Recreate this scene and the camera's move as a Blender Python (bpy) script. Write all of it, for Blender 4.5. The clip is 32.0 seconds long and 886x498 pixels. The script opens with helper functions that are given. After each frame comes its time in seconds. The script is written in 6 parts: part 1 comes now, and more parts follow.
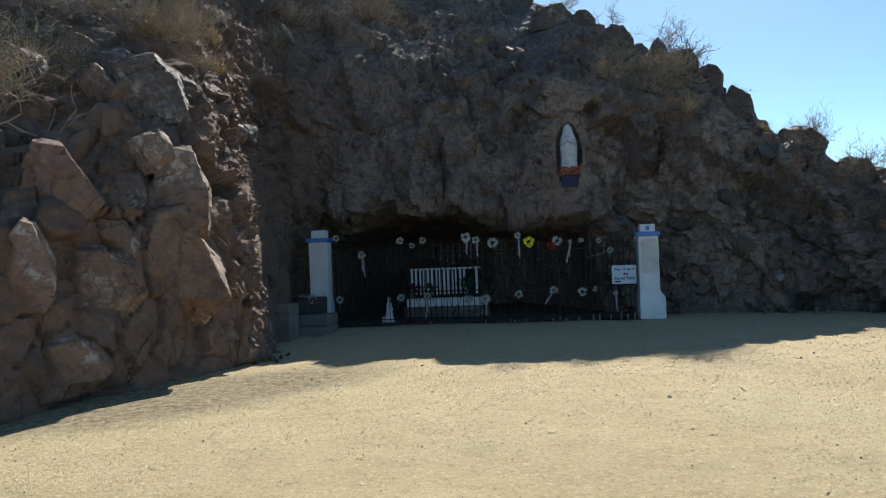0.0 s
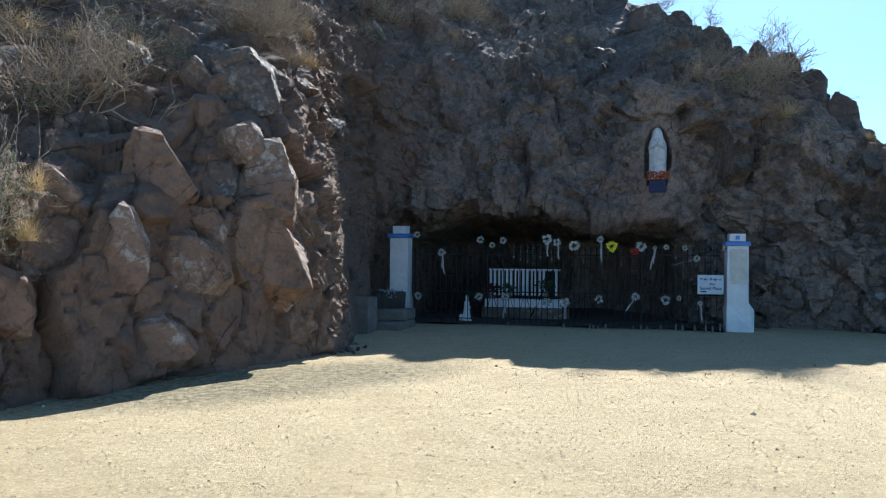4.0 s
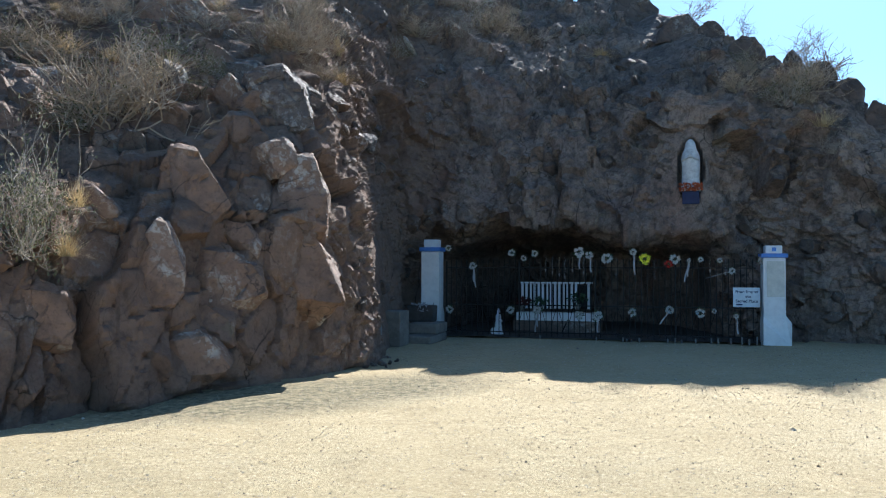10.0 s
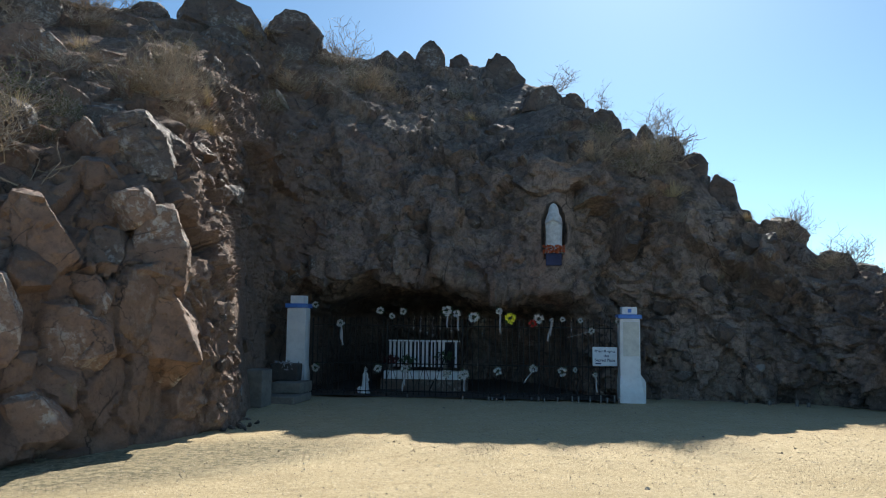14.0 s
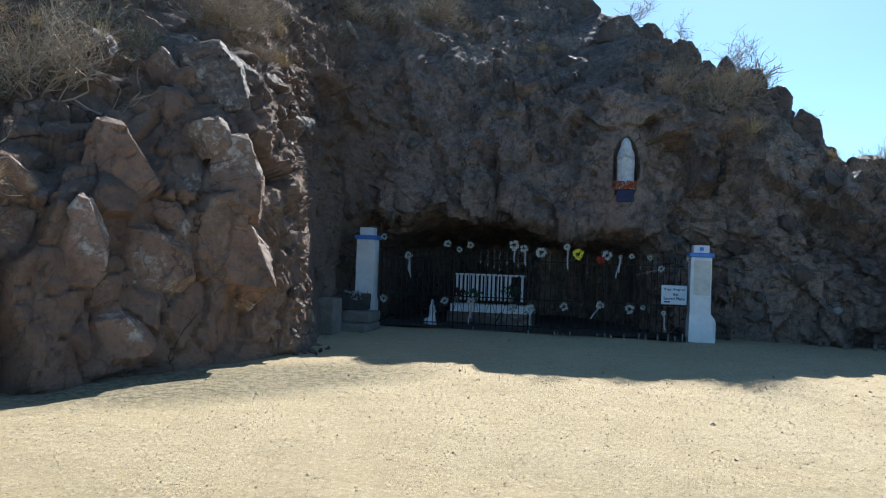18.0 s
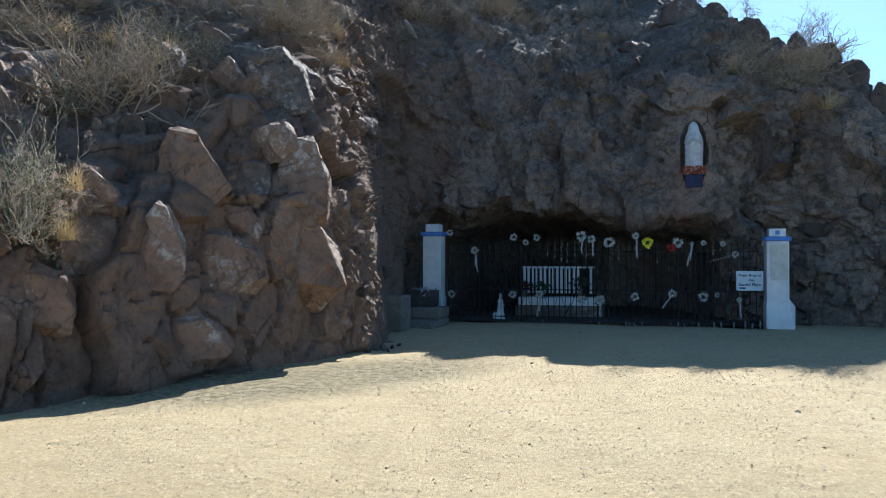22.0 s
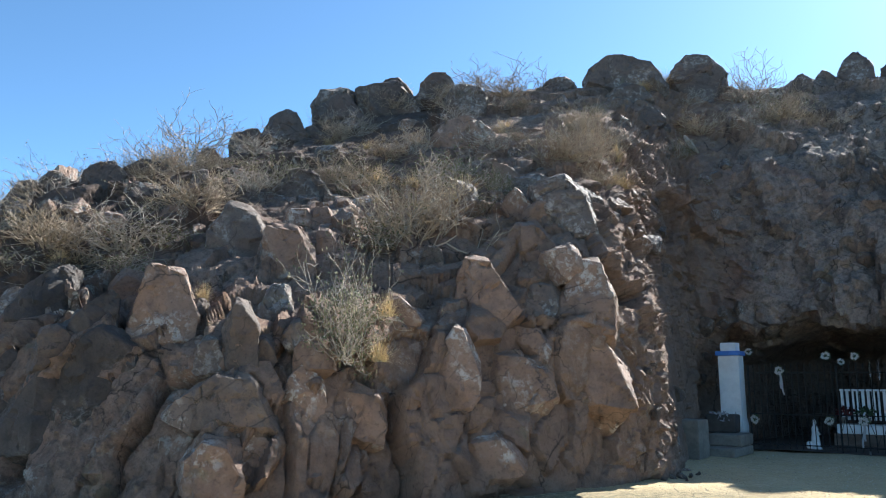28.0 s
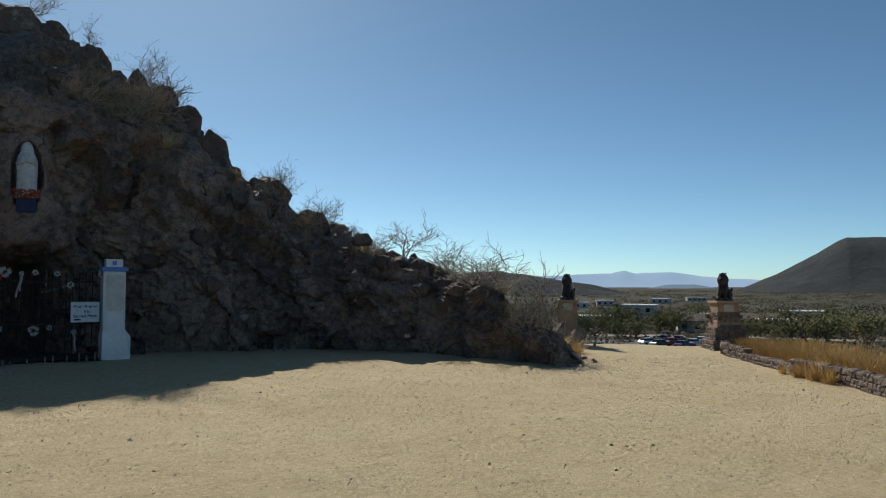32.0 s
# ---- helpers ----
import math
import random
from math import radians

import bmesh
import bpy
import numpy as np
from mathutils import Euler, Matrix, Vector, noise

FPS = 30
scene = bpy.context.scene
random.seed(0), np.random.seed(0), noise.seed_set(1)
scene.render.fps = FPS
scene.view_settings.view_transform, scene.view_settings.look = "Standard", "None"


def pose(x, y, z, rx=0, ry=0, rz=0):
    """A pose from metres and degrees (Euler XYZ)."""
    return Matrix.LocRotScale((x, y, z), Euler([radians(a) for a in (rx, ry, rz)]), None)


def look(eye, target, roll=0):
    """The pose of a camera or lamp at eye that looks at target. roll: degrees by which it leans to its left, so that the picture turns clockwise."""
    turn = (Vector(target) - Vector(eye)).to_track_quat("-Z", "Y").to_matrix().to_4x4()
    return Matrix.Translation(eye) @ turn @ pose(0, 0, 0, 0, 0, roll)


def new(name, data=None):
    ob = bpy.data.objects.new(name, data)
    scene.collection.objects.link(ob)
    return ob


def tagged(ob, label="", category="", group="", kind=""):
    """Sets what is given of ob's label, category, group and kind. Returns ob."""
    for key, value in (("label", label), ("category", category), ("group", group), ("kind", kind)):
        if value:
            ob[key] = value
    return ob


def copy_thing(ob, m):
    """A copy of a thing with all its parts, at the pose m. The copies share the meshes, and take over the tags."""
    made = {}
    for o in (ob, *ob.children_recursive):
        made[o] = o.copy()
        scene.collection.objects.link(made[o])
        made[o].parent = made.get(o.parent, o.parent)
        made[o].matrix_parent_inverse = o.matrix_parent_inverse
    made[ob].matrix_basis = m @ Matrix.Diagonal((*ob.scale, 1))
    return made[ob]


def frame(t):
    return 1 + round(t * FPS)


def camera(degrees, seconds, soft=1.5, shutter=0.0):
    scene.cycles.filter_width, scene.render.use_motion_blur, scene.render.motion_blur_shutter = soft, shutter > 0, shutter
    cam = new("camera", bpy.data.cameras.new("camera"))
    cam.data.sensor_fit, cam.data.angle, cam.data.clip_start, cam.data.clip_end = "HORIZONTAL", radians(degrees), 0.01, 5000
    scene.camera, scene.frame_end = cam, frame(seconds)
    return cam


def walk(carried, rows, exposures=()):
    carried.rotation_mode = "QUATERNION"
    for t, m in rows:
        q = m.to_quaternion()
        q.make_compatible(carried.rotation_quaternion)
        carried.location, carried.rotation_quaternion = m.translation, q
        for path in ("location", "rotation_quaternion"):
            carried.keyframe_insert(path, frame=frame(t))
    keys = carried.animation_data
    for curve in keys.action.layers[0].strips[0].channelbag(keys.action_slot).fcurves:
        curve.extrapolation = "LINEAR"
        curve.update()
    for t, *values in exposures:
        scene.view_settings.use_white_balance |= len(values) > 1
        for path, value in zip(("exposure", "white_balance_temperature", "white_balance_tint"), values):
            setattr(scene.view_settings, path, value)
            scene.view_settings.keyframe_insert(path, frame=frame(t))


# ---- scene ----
import itertools

cam = camera(60.71, 32.0, soft=1.1)
PATH = [
    (0.0, pose(0.006, -0.056, 1.530, 90.47, 2.28, 0.02)),
    (0.5, pose(0.006, -0.059, 1.527, 90.90, 0.49, 4.53)),
    (1.0, pose(0.017, -0.046, 1.523, 90.16, -0.51, 6.32)),
    (1.5, pose(0.029, -0.019, 1.522, 90.52, -1.12, 6.57)),
    (2.0, pose(0.031, -0.012, 1.518, 90.11, -0.47, 7.20)),
    (2.5, pose(0.025, -0.026, 1.515, 91.02, 0.40, 7.54)),
    (3.0, pose(0.023, -0.022, 1.518, 90.91, 0.49, 6.53)),
    (3.5, pose(0.019, -0.013, 1.518, 90.51, -0.46, 6.03)),
    (5.5, pose(0.013, -0.013, 1.525, 90.68, 0.10, 6.51)),
    (6.0, pose(0.008, -0.018, 1.525, 90.45, -0.23, 6.41)),
    (6.5, pose(0.003, -0.016, 1.521, 90.14, -0.43, 7.99)),
    (7.0, pose(0.001, -0.011, 1.520, 90.13, -0.57, 9.36)),
    (7.5, pose(0.001, -0.017, 1.516, 90.63, -0.48, 9.20)),
    (8.0, pose(0.000, -0.026, 1.510, 90.75, 0.03, 9.25)),
    (8.5, pose(0.004, -0.020, 1.514, 90.98, 0.31, 8.72)),
    (9.0, pose(0.005, -0.020, 1.517, 90.68, -0.34, 8.65)),
    (9.5, pose(0.007, -0.012, 1.521, 90.65, 0.39, 8.53)),
    (10.0, pose(0.005, -0.019, 1.520, 91.54, -0.14, 8.43)),
    (10.5, pose(0.002, -0.024, 1.518, 91.68, -0.34, 8.27)),
    (11.0, pose(-0.001, -0.025, 1.518, 91.43, -0.10, 8.66)),
    (11.5, pose(-0.004, -0.027, 1.520, 91.16, -0.33, 8.50)),
    (12.0, pose(-0.004, -0.022, 1.523, 90.74, -0.31, 8.62)),
    (12.5, pose(0.001, -0.012, 1.529, 91.11, -0.21, 7.91)),
    (13.0, pose(0.009, 0.006, 1.541, 91.76, -0.47, 6.57)),
    (13.5, pose(0.022, 0.041, 1.555, 95.35, -1.55, 0.23)),
    (14.0, pose(0.030, 0.063, 1.563, 95.82, -0.73, -1.40)),
    (14.5, pose(0.032, 0.066, 1.563, 95.61, -0.93, -1.20)),
    (15.0, pose(0.028, 0.056, 1.552, 94.93, -1.28, -0.14)),
    (15.5, pose(0.021, 0.048, 1.541, 93.15, -1.66, 3.44)),
    (17.5, pose(0.020, 0.054, 1.515, 90.70, -2.08, 2.95)),
    (18.0, pose(0.019, 0.056, 1.509, 90.88, -2.05, 3.62)),
    (18.5, pose(0.017, 0.057, 1.504, 91.04, -1.88, 3.37)),
    (19.0, pose(0.016, 0.060, 1.498, 90.91, -1.85, 2.84)),
    (19.5, pose(0.015, 0.066, 1.491, 91.41, -1.96, 2.69)),
    (20.0, pose(0.014, 0.076, 1.480, 90.93, -2.07, 2.44)),
    (20.5, pose(0.013, 0.074, 1.482, 91.00, -2.08, 2.14)),
    (21.0, pose(0.008, 0.070, 1.483, 90.99, -1.54, 2.87)),
    (21.5, pose(0.002, 0.066, 1.482, 90.07, -0.94, 5.40)),
    (22.0, pose(-0.012, 0.050, 1.481, 90.51, 0.07, 8.54)),
    (22.5, pose(-0.020, 0.024, 1.480, 89.96, 0.56, 12.34)),
    (23.0, pose(-0.020, 0.006, 1.478, 90.53, 0.83, 16.42)),
    (23.5, pose(-0.019, -0.009, 1.477, 91.15, 0.88, 19.48)),
    (24.0, pose(-0.020, -0.029, 1.481, 91.01, 1.51, 22.50)),
    (24.5, pose(-0.025, -0.052, 1.482, 91.07, 1.91, 26.07)),
    (25.0, pose(-0.027, -0.089, 1.483, 91.73, 2.45, 32.55)),
    (25.5, pose(-0.029, -0.110, 1.480, 91.01, 1.72, 39.44)),
    (27.5, pose(-0.051, -0.091, 1.458, 100.29, 0.22, 38.35)),
    (28.0, pose(-0.047, -0.075, 1.455, 99.72, 0.08, 29.65)),
    (28.5, pose(-0.041, -0.050, 1.458, 99.72, 0.01, 19.77)),
    (29.0, pose(-0.034, -0.028, 1.467, 98.61, 0.38, 14.36)),
    (29.5, pose(-0.029, 0.003, 1.473, 97.71, -0.30, 7.08)),
    (30.0, pose(-0.028, 0.028, 1.477, 97.22, 0.22, -5.41)),
    (30.5, pose(-0.030, 0.038, 1.479, 95.99, 0.97, -14.97)),
    (31.0, pose(-0.027, 0.033, 1.484, 95.68, 0.90, -23.96)),
    (31.5, pose(-0.016, 0.032, 1.484, 94.66, -0.06, -32.07)),
    (32.0, pose(-0.007, 0.031, 1.484, 92.74, 0.08, -38.75)),
]
walk(cam, PATH, [(0.0, 0.55, 6400, 10), (0.7, 0.86, 6000, 10), (9.0, 1.06, 5750, 10), (13.0, 1.0, 5900, 10), (13.8, 0.75, 6400, 10), (15.0, 0.7, 6350, 10), (18.0, 0.86, 5900, 10), (21.0, 0.9, 5850, 10), (25.0, 1.2, 5750, 10), (28.5, 1.46, 6150, 10), (29.5, 1.2, 6250, 10), (30.0, 0.95, 6350, 10), (30.5, 0.5, 6500, 10), (31.0, 0.15, 6500, 10), (32.0, -0.25, 6500, 10)])

# ---- light ----
SUN_AZ, SUN_EL = 16.0, 36.5
TO_SUN = Vector((math.sin(radians(SUN_AZ)) * math.cos(radians(SUN_EL)), math.cos(radians(SUN_AZ)) * math.cos(radians(SUN_EL)), math.sin(radians(SUN_EL))))
world = bpy.data.worlds.new("desert_sky")
scene.world = world
world.use_nodes = True
wn = world.node_tree
sky = wn.nodes.new("ShaderNodeTexSky")
sky.sky_type, sky.sun_disc = "NISHITA", False
sky.sun_elevation, sky.sun_rotation = radians(SUN_EL), radians(SUN_AZ)
sky.altitude, sky.air_density, sky.dust_density, sky.ozone_density = 1000, 0.6, 0.5, 2.0
wn.nodes["Background"].inputs["Strength"].default_value = 0.108
clear = wn.nodes.new("ShaderNodeMix")
clear.data_type, clear.blend_type = "RGBA", "MULTIPLY"
clear.inputs[0].default_value, clear.inputs[7].default_value = 1.0, (0.80, 1.02, 0.99, 1.0)
wn.links.new(sky.outputs[0], clear.inputs[6])
wn.links.new(clear.outputs[2], wn.nodes["Background"].inputs["Color"])
sun = new("sun", bpy.data.lights.new("sun", "SUN"))
sun.data.energy, sun.data.angle, sun.data.color = 5.0, radians(0.5), (1.0, 0.95, 0.86)
sun.matrix_world = look(TO_SUN * 60, (0, 0, 0))

# ---- materials ----


class Nodes:
    """Short forms for building a node material."""

    def __init__(self, name, rough=0.85, metal=0.0, spec=0.35):
        self.mat = bpy.data.materials.new(name)
        self.mat.use_nodes = True
        self.t = self.mat.node_tree
        self.bsdf = self.t.nodes["Principled BSDF"]
        self.bsdf.inputs["Roughness"].default_value = rough
        self.bsdf.inputs["Metallic"].default_value = metal
        self.bsdf.inputs["Specular IOR Level"].default_value = spec
        self.co = self.t.nodes.new("ShaderNodeTexCoord").outputs["Object"]

    def put(self, socket, value):
        if isinstance(value, (int, float)):
            socket.default_value = value
        elif isinstance(value, tuple):
            socket.default_value = (*value, 1.0)[: len(socket.default_value)]
        else:
            self.t.links.new(value, socket)

    def noise(self, scale, detail=6.0, rough=0.6, distort=0.0, co=None):
        n = self.t.nodes.new("ShaderNodeTexNoise")
        self.put(n.inputs["Vector"], co or self.co)
        for key, v in (("Scale", scale), ("Detail", detail), ("Roughness", rough), ("Distortion", distort)):
            n.inputs[key].default_value = v
        return n.outputs["Fac"]

    def cells(self, scale, feature="F1", out="Distance", co=None):
        n = self.t.nodes.new("ShaderNodeTexVoronoi")
        n.feature = feature
        self.put(n.inputs["Vector"], co or self.co)
        n.inputs["Scale"].default_value = scale
        return n.outputs[out]

    def ramp(self, fac, *stops):
        n = self.t.nodes.new("ShaderNodeValToRGB")
        while len(n.color_ramp.elements) < len(stops):
            n.color_ramp.elements.new(0.5)
        for e, (p, c) in zip(n.color_ramp.elements, stops):
            e.position, e.color = p, (*c, 1.0) if isinstance(c, tuple) else (c, c, c, 1.0)
        self.put(n.inputs[0], fac)
        return n.outputs[0]

    def mix(self, fac, a, b, blend="MIX"):
        n = self.t.nodes.new("ShaderNodeMix")
        n.data_type, n.blend_type = "RGBA", blend
        self.put(n.inputs[0], fac), self.put(n.inputs[6], a), self.put(n.inputs[7], b)
        return n.outputs[2]

    def math(self, op, a, b=0.0):
        n = self.t.nodes.new("ShaderNodeMath")
        n.operation = op
        self.put(n.inputs[0], a), self.put(n.inputs[1], b)
        return n.outputs[0]

    def axis(self, k):
        n = self.t.nodes.new("ShaderNodeSeparateXYZ")
        self.put(n.inputs[0], self.co)
        return n.outputs[k]

    def stretch(self, x, y, z):
        n = self.t.nodes.new("ShaderNodeMapping")
        self.put(n.inputs[0], self.co)
        n.inputs["Scale"].default_value = (x, y, z)
        return n.outputs[0]

    def rand(self):
        return self.t.nodes.new("ShaderNodeObjectInfo").outputs["Random"]

    def island(self):
        return self.t.nodes.new("ShaderNodeNewGeometry").outputs["Random Per Island"]

    def vary(self, colour, source, amount):
        """Brightness varied about 1 by a random source."""
        k = self.math("MULTIPLY_ADD", source, amount)
        k.node.inputs[2].default_value = 1.0 - amount / 2
        return self.mix(1.0, colour, k, "MULTIPLY")

    def done(self, colour, *bumps):
        self.put(self.bsdf.inputs["Base Color"], colour)
        last = None
        for height, strength, dist in bumps:
            b = self.t.nodes.new("ShaderNodeBump")
            b.inputs["Strength"].default_value, b.inputs["Distance"].default_value = strength, dist
            self.put(b.inputs["Height"], height)
            if last:
                self.put(b.inputs["Normal"], last)
            last = b.outputs[0]
        if last:
            self.put(self.bsdf.inputs["Normal"], last)
        return self.mat


def rock_material(name, dark, main, light, lichen=0.5, tan=None):
    m = Nodes(name, 0.72, spec=0.45)
    m.co = m.mix(1.0, m.co, m.math("MULTIPLY", m.rand(), 40.0), "ADD")
    big, grain, fine = m.noise(0.9, 6, 0.65, 0.5), m.noise(6, 9, 0.72), m.noise(22, 7, 0.75)
    c = m.ramp(big, (0.3, dark), (0.44, main), (0.72, light))
    c = m.mix(m.ramp(m.noise(1.6, 8, 0.65, 0.6), (0.44, 0.0), (0.66, 0.7)), c, tan or light)
    c = m.mix(m.ramp(m.noise(1.1, 9, 0.75, 0.8), (0.54, 0.0), (0.66, 0.6)), c, dark)
    c = m.mix(m.ramp(grain, (0.36, 0.55), (0.50, 0.0)), c, dark)
    c = m.mix(m.ramp(fine, (0.34, 0.5), (0.47, 0.0)), c, tuple(v * 0.5 for v in dark))
    c = m.mix(m.ramp(m.noise(13, 7, 0.8), (0.58, 0.0), (0.70, 0.4)), c, light)
    pale = m.math("MULTIPLY", m.ramp(m.noise(0.9, 4, 0.6, 0.4), (0.50, 0.0), (0.60, lichen)), m.ramp(m.noise(8.5, 9, 0.75), (0.50, 0.0), (0.57, 0.9)))
    c = m.mix(pale, c, (0.50, 0.47, 0.42))
    c = m.mix(m.ramp(m.noise(1.3, 8, 0.7), (0.62, 0.0), (0.72, 0.5)), c, (0.17, 0.16, 0.08))
    crack = m.cells(1.3, "DISTANCE_TO_EDGE", co=m.mix(0.5, m.co, m.noise(2.0, 5), "ADD"))
    line = m.math("MULTIPLY", m.ramp(crack, (0.0, 0.8), (0.014, 0.0)), m.ramp(m.noise(1.7, 3), (0.42, 0.0), (0.54, 1.0)))
    c = m.mix(line, c, (0.03, 0.026, 0.022))
    chips = m.cells(5.0, co=m.mix(0.3, m.co, m.noise(3.0, 5), "ADD"))
    c = m.vary(c, m.rand(), 0.3)
    return m.done(c, (line, -0.5, 0.04), (chips, 0.45, 0.06), (grain, 0.7, 0.045), (fine, 0.8, 0.025))


def plain_material(name, colour, rough=0.6, metal=0.0, wear=0.25, scale=6.0, bump=0.15, rand=0.0, spec=0.35):
    m = Nodes(name, rough, metal, spec)
    dirty = tuple(v * (1 - wear) * 0.9 for v in colour)
    c = m.mix(m.ramp(m.noise(scale, 7, 0.65), (0.42, 0.0), (0.75, 1.0)), colour, dirty)
    c = m.mix(m.ramp(m.noise(scale * 6, 4, 0.6), (0.5, 0.0), (0.8, 0.6)), c, dirty)
    if rand:
        c = m.vary(c, m.rand(), rand)
    return m.done(c, (m.noise(scale * 9, 5, 0.7), bump, 0.01))


def leaf_material(name, a, b, rough=0.8):
    m = Nodes(name, rough, spec=0.2 if rough < 1 else 0.0)
    c = m.mix(m.island(), a, b)
    c = m.vary(c, m.rand(), 0.35)
    return m.done(c)


CLIFF = Nodes("cliff_rock", 0.92, spec=0.2)
m = CLIFF
big, grain, mid = m.noise(0.35, 6, 0.6, 0.5), m.noise(6.5, 9, 0.72), m.noise(1.7, 7, 0.66, 0.5)
c = m.ramp(big, (0.32, (0.190, 0.138, 0.112)), (0.5, (0.326, 0.240, 0.190)), (0.68, (0.450, 0.336, 0.256)))
c = m.mix(m.ramp(mid, (0.42, 0.0), (0.60, 0.85)), c, (0.352, 0.268, 0.218))
c = m.mix(m.ramp(m.noise(0.8, 8, 0.7, 1.2, m.stretch(1.0, 1.0, 0.45)), (0.46, 0.0), (0.60, 0.75)), c, (0.118, 0.095, 0.084))
west = m.ramp(m.math("MULTIPLY_ADD", m.axis(0), -0.25), (0.35, 0.0), (0.75, 1.0))
west.node.inputs[0].links[0].from_node.inputs[2].default_value = -0.2
c = m.mix(m.math("MULTIPLY", west, m.ramp(m.noise(0.9, 5, 0.6), (0.35, 0.2), (0.6, 0.9))), c, (0.310, 0.198, 0.142))
c = m.mix(m.ramp(m.noise(0.5, 4, 0.6, 0.8), (0.56, 0.0), (0.72, 0.5)), c, (0.270, 0.135, 0.092))
c = m.mix(m.ramp(grain, (0.38, 0.65), (0.54, 0.0)), c, (0.076, 0.062, 0.052))
c = m.mix(m.ramp(m.noise(14, 8, 0.8), (0.55, 0.0), (0.68, 0.7)), c, (0.389, 0.319, 0.253))
c = m.mix(m.ramp(m.noise(24, 6, 0.8), (0.36, 0.6), (0.46, 0.0)), c, (0.065, 0.054, 0.047))
c = m.mix(m.ramp(m.noise(2.6, 10, 0.78, 0.3), (0.57, 0.0), (0.66, 0.6)), c, (0.42, 0.355, 0.27))
c = m.mix(m.ramp(m.noise(1.2, 9, 0.7), (0.6, 0.0), (0.72, 0.4)), c, (0.216, 0.216, 0.119))
# shade inside the grotto painted into the rock colour: low, behind the gate
grotto_shade = m.math("MULTIPLY", m.ramp(m.math("MULTIPLY_ADD", m.axis(1), 0.4), (0.15, 0.0), (0.5, 1.0)), m.ramp(m.math("MULTIPLY", m.axis(2), 0.25), (0.52, 1.0), (0.72, 0.0)))
grotto_shade.node.inputs[0].links[0].from_node.inputs[0].links[0].from_node.inputs[2].default_value = -7.05
grotto_shade = m.math("MULTIPLY", grotto_shade, m.ramp(m.math("ABSOLUTE", m.math("MULTIPLY_ADD", m.axis(0), 0.2)), (0.55, 1.0), (0.8, 0.0)))
c = m.mix(m.math("MULTIPLY", grotto_shade, 0.7), c, (0.05, 0.043, 0.040))
# rock colour darkens towards the far west end, mottled by noise
dark_west = m.ramp(m.math("MULTIPLY_ADD", m.axis(0), -0.25), (0.25, 0.0), (0.75, 1.0))
dark_west.node.inputs[0].links[0].from_node.inputs[2].default_value = -1.75
c = m.mix(m.math("MULTIPLY", dark_west, m.ramp(m.noise(0.7, 6, 0.65), (0.3, 0.5), (0.65, 0.95))), c, (0.062, 0.052, 0.047))
crust = m.math("MULTIPLY", m.ramp(m.noise(0.55, 4, 0.6, 0.4), (0.55, 0.0), (0.62, 1.0)), m.ramp(m.noise(7.5, 9, 0.75), (0.51, 0.0), (0.58, 0.7)))
c = m.mix(m.math("MULTIPLY", crust, west), c, (0.50, 0.48, 0.43))
tanned = m.ramp(m.noise(0.8, 8, 0.65, 0.6), (0.34, (0.115, 0.078, 0.060)), (0.48, (0.240, 0.156, 0.112)), (0.68, (0.305, 0.208, 0.150)))
tanned = m.mix(m.ramp(m.noise(22, 7, 0.75), (0.34, 0.5), (0.47, 0.0)), tanned, (0.075, 0.05, 0.04))
far_west = m.ramp(m.math("MULTIPLY_ADD", m.axis(0), 0.2), (0.3, 0.15), (0.8, 1.0))
far_west.node.inputs[0].links[0].from_node.inputs[2].default_value = 1.75
c = m.mix(m.math("MULTIPLY", m.math("MULTIPLY", west, far_west), 0.75), c, tanned)
slant = m.t.nodes.new("ShaderNodeMapping")
m.put(slant.inputs[0], m.mix(0.5, m.co, m.noise(1.3, 5, 0.65), "ADD"))
slant.inputs["Rotation"].default_value, slant.inputs["Scale"].default_value = (0.0, 0.35, 0.0), (1.0, 1.0, 0.5)
crack = m.cells(1.1, "DISTANCE_TO_EDGE", co=slant.outputs[0])
crack2 = m.cells(3.1, "DISTANCE_TO_EDGE", co=slant.outputs[0])
some = m.ramp(m.noise(0.8, 3, 0.6), (0.45, 0.0), (0.6, 1.0))
line = m.math("MULTIPLY", m.ramp(crack, (0.0, 0.85), (0.016, 0.0)), some)
line2 = m.math("MULTIPLY", m.ramp(crack2, (0.0, 0.6), (0.022, 0.0)), m.ramp(m.noise(1.9, 3, 0.6), (0.5, 0.0), (0.62, 1.0)))
c = m.mix(line, c, (0.03, 0.026, 0.022))
c = m.mix(line2, c, (0.04, 0.034, 0.03))
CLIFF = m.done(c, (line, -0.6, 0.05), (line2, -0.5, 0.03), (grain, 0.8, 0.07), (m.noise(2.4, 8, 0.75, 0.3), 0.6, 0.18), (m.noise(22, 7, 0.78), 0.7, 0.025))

m = Nodes("decomposed_granite", 0.95, spec=0.15)
fine, wide = m.noise(70, 6, 0.8), m.noise(0.45, 6, 0.6, 0.5)
c = m.ramp(wide, (0.3, (0.517, 0.433, 0.285)), (0.55, (0.562, 0.479, 0.327)), (0.75, (0.593, 0.517, 0.372)))
c = m.mix(m.ramp(m.noise(2.4, 7, 0.7), (0.45, 0.0), (0.75, 0.45)), c, (0.410, 0.327, 0.209))
streak = m.noise(5.5, 8, 0.75, 0.4, m.stretch(0.45, 1.0, 1.0))
c = m.mix(m.ramp(streak, (0.36, 0.4), (0.50, 0.0)), c, (0.395, 0.315, 0.198))
gritty = m.noise(19, 9, 0.85)
c = m.mix(m.ramp(gritty, (0.37, 0.6), (0.455, 0.0)), c, (0.25, 0.195, 0.125))
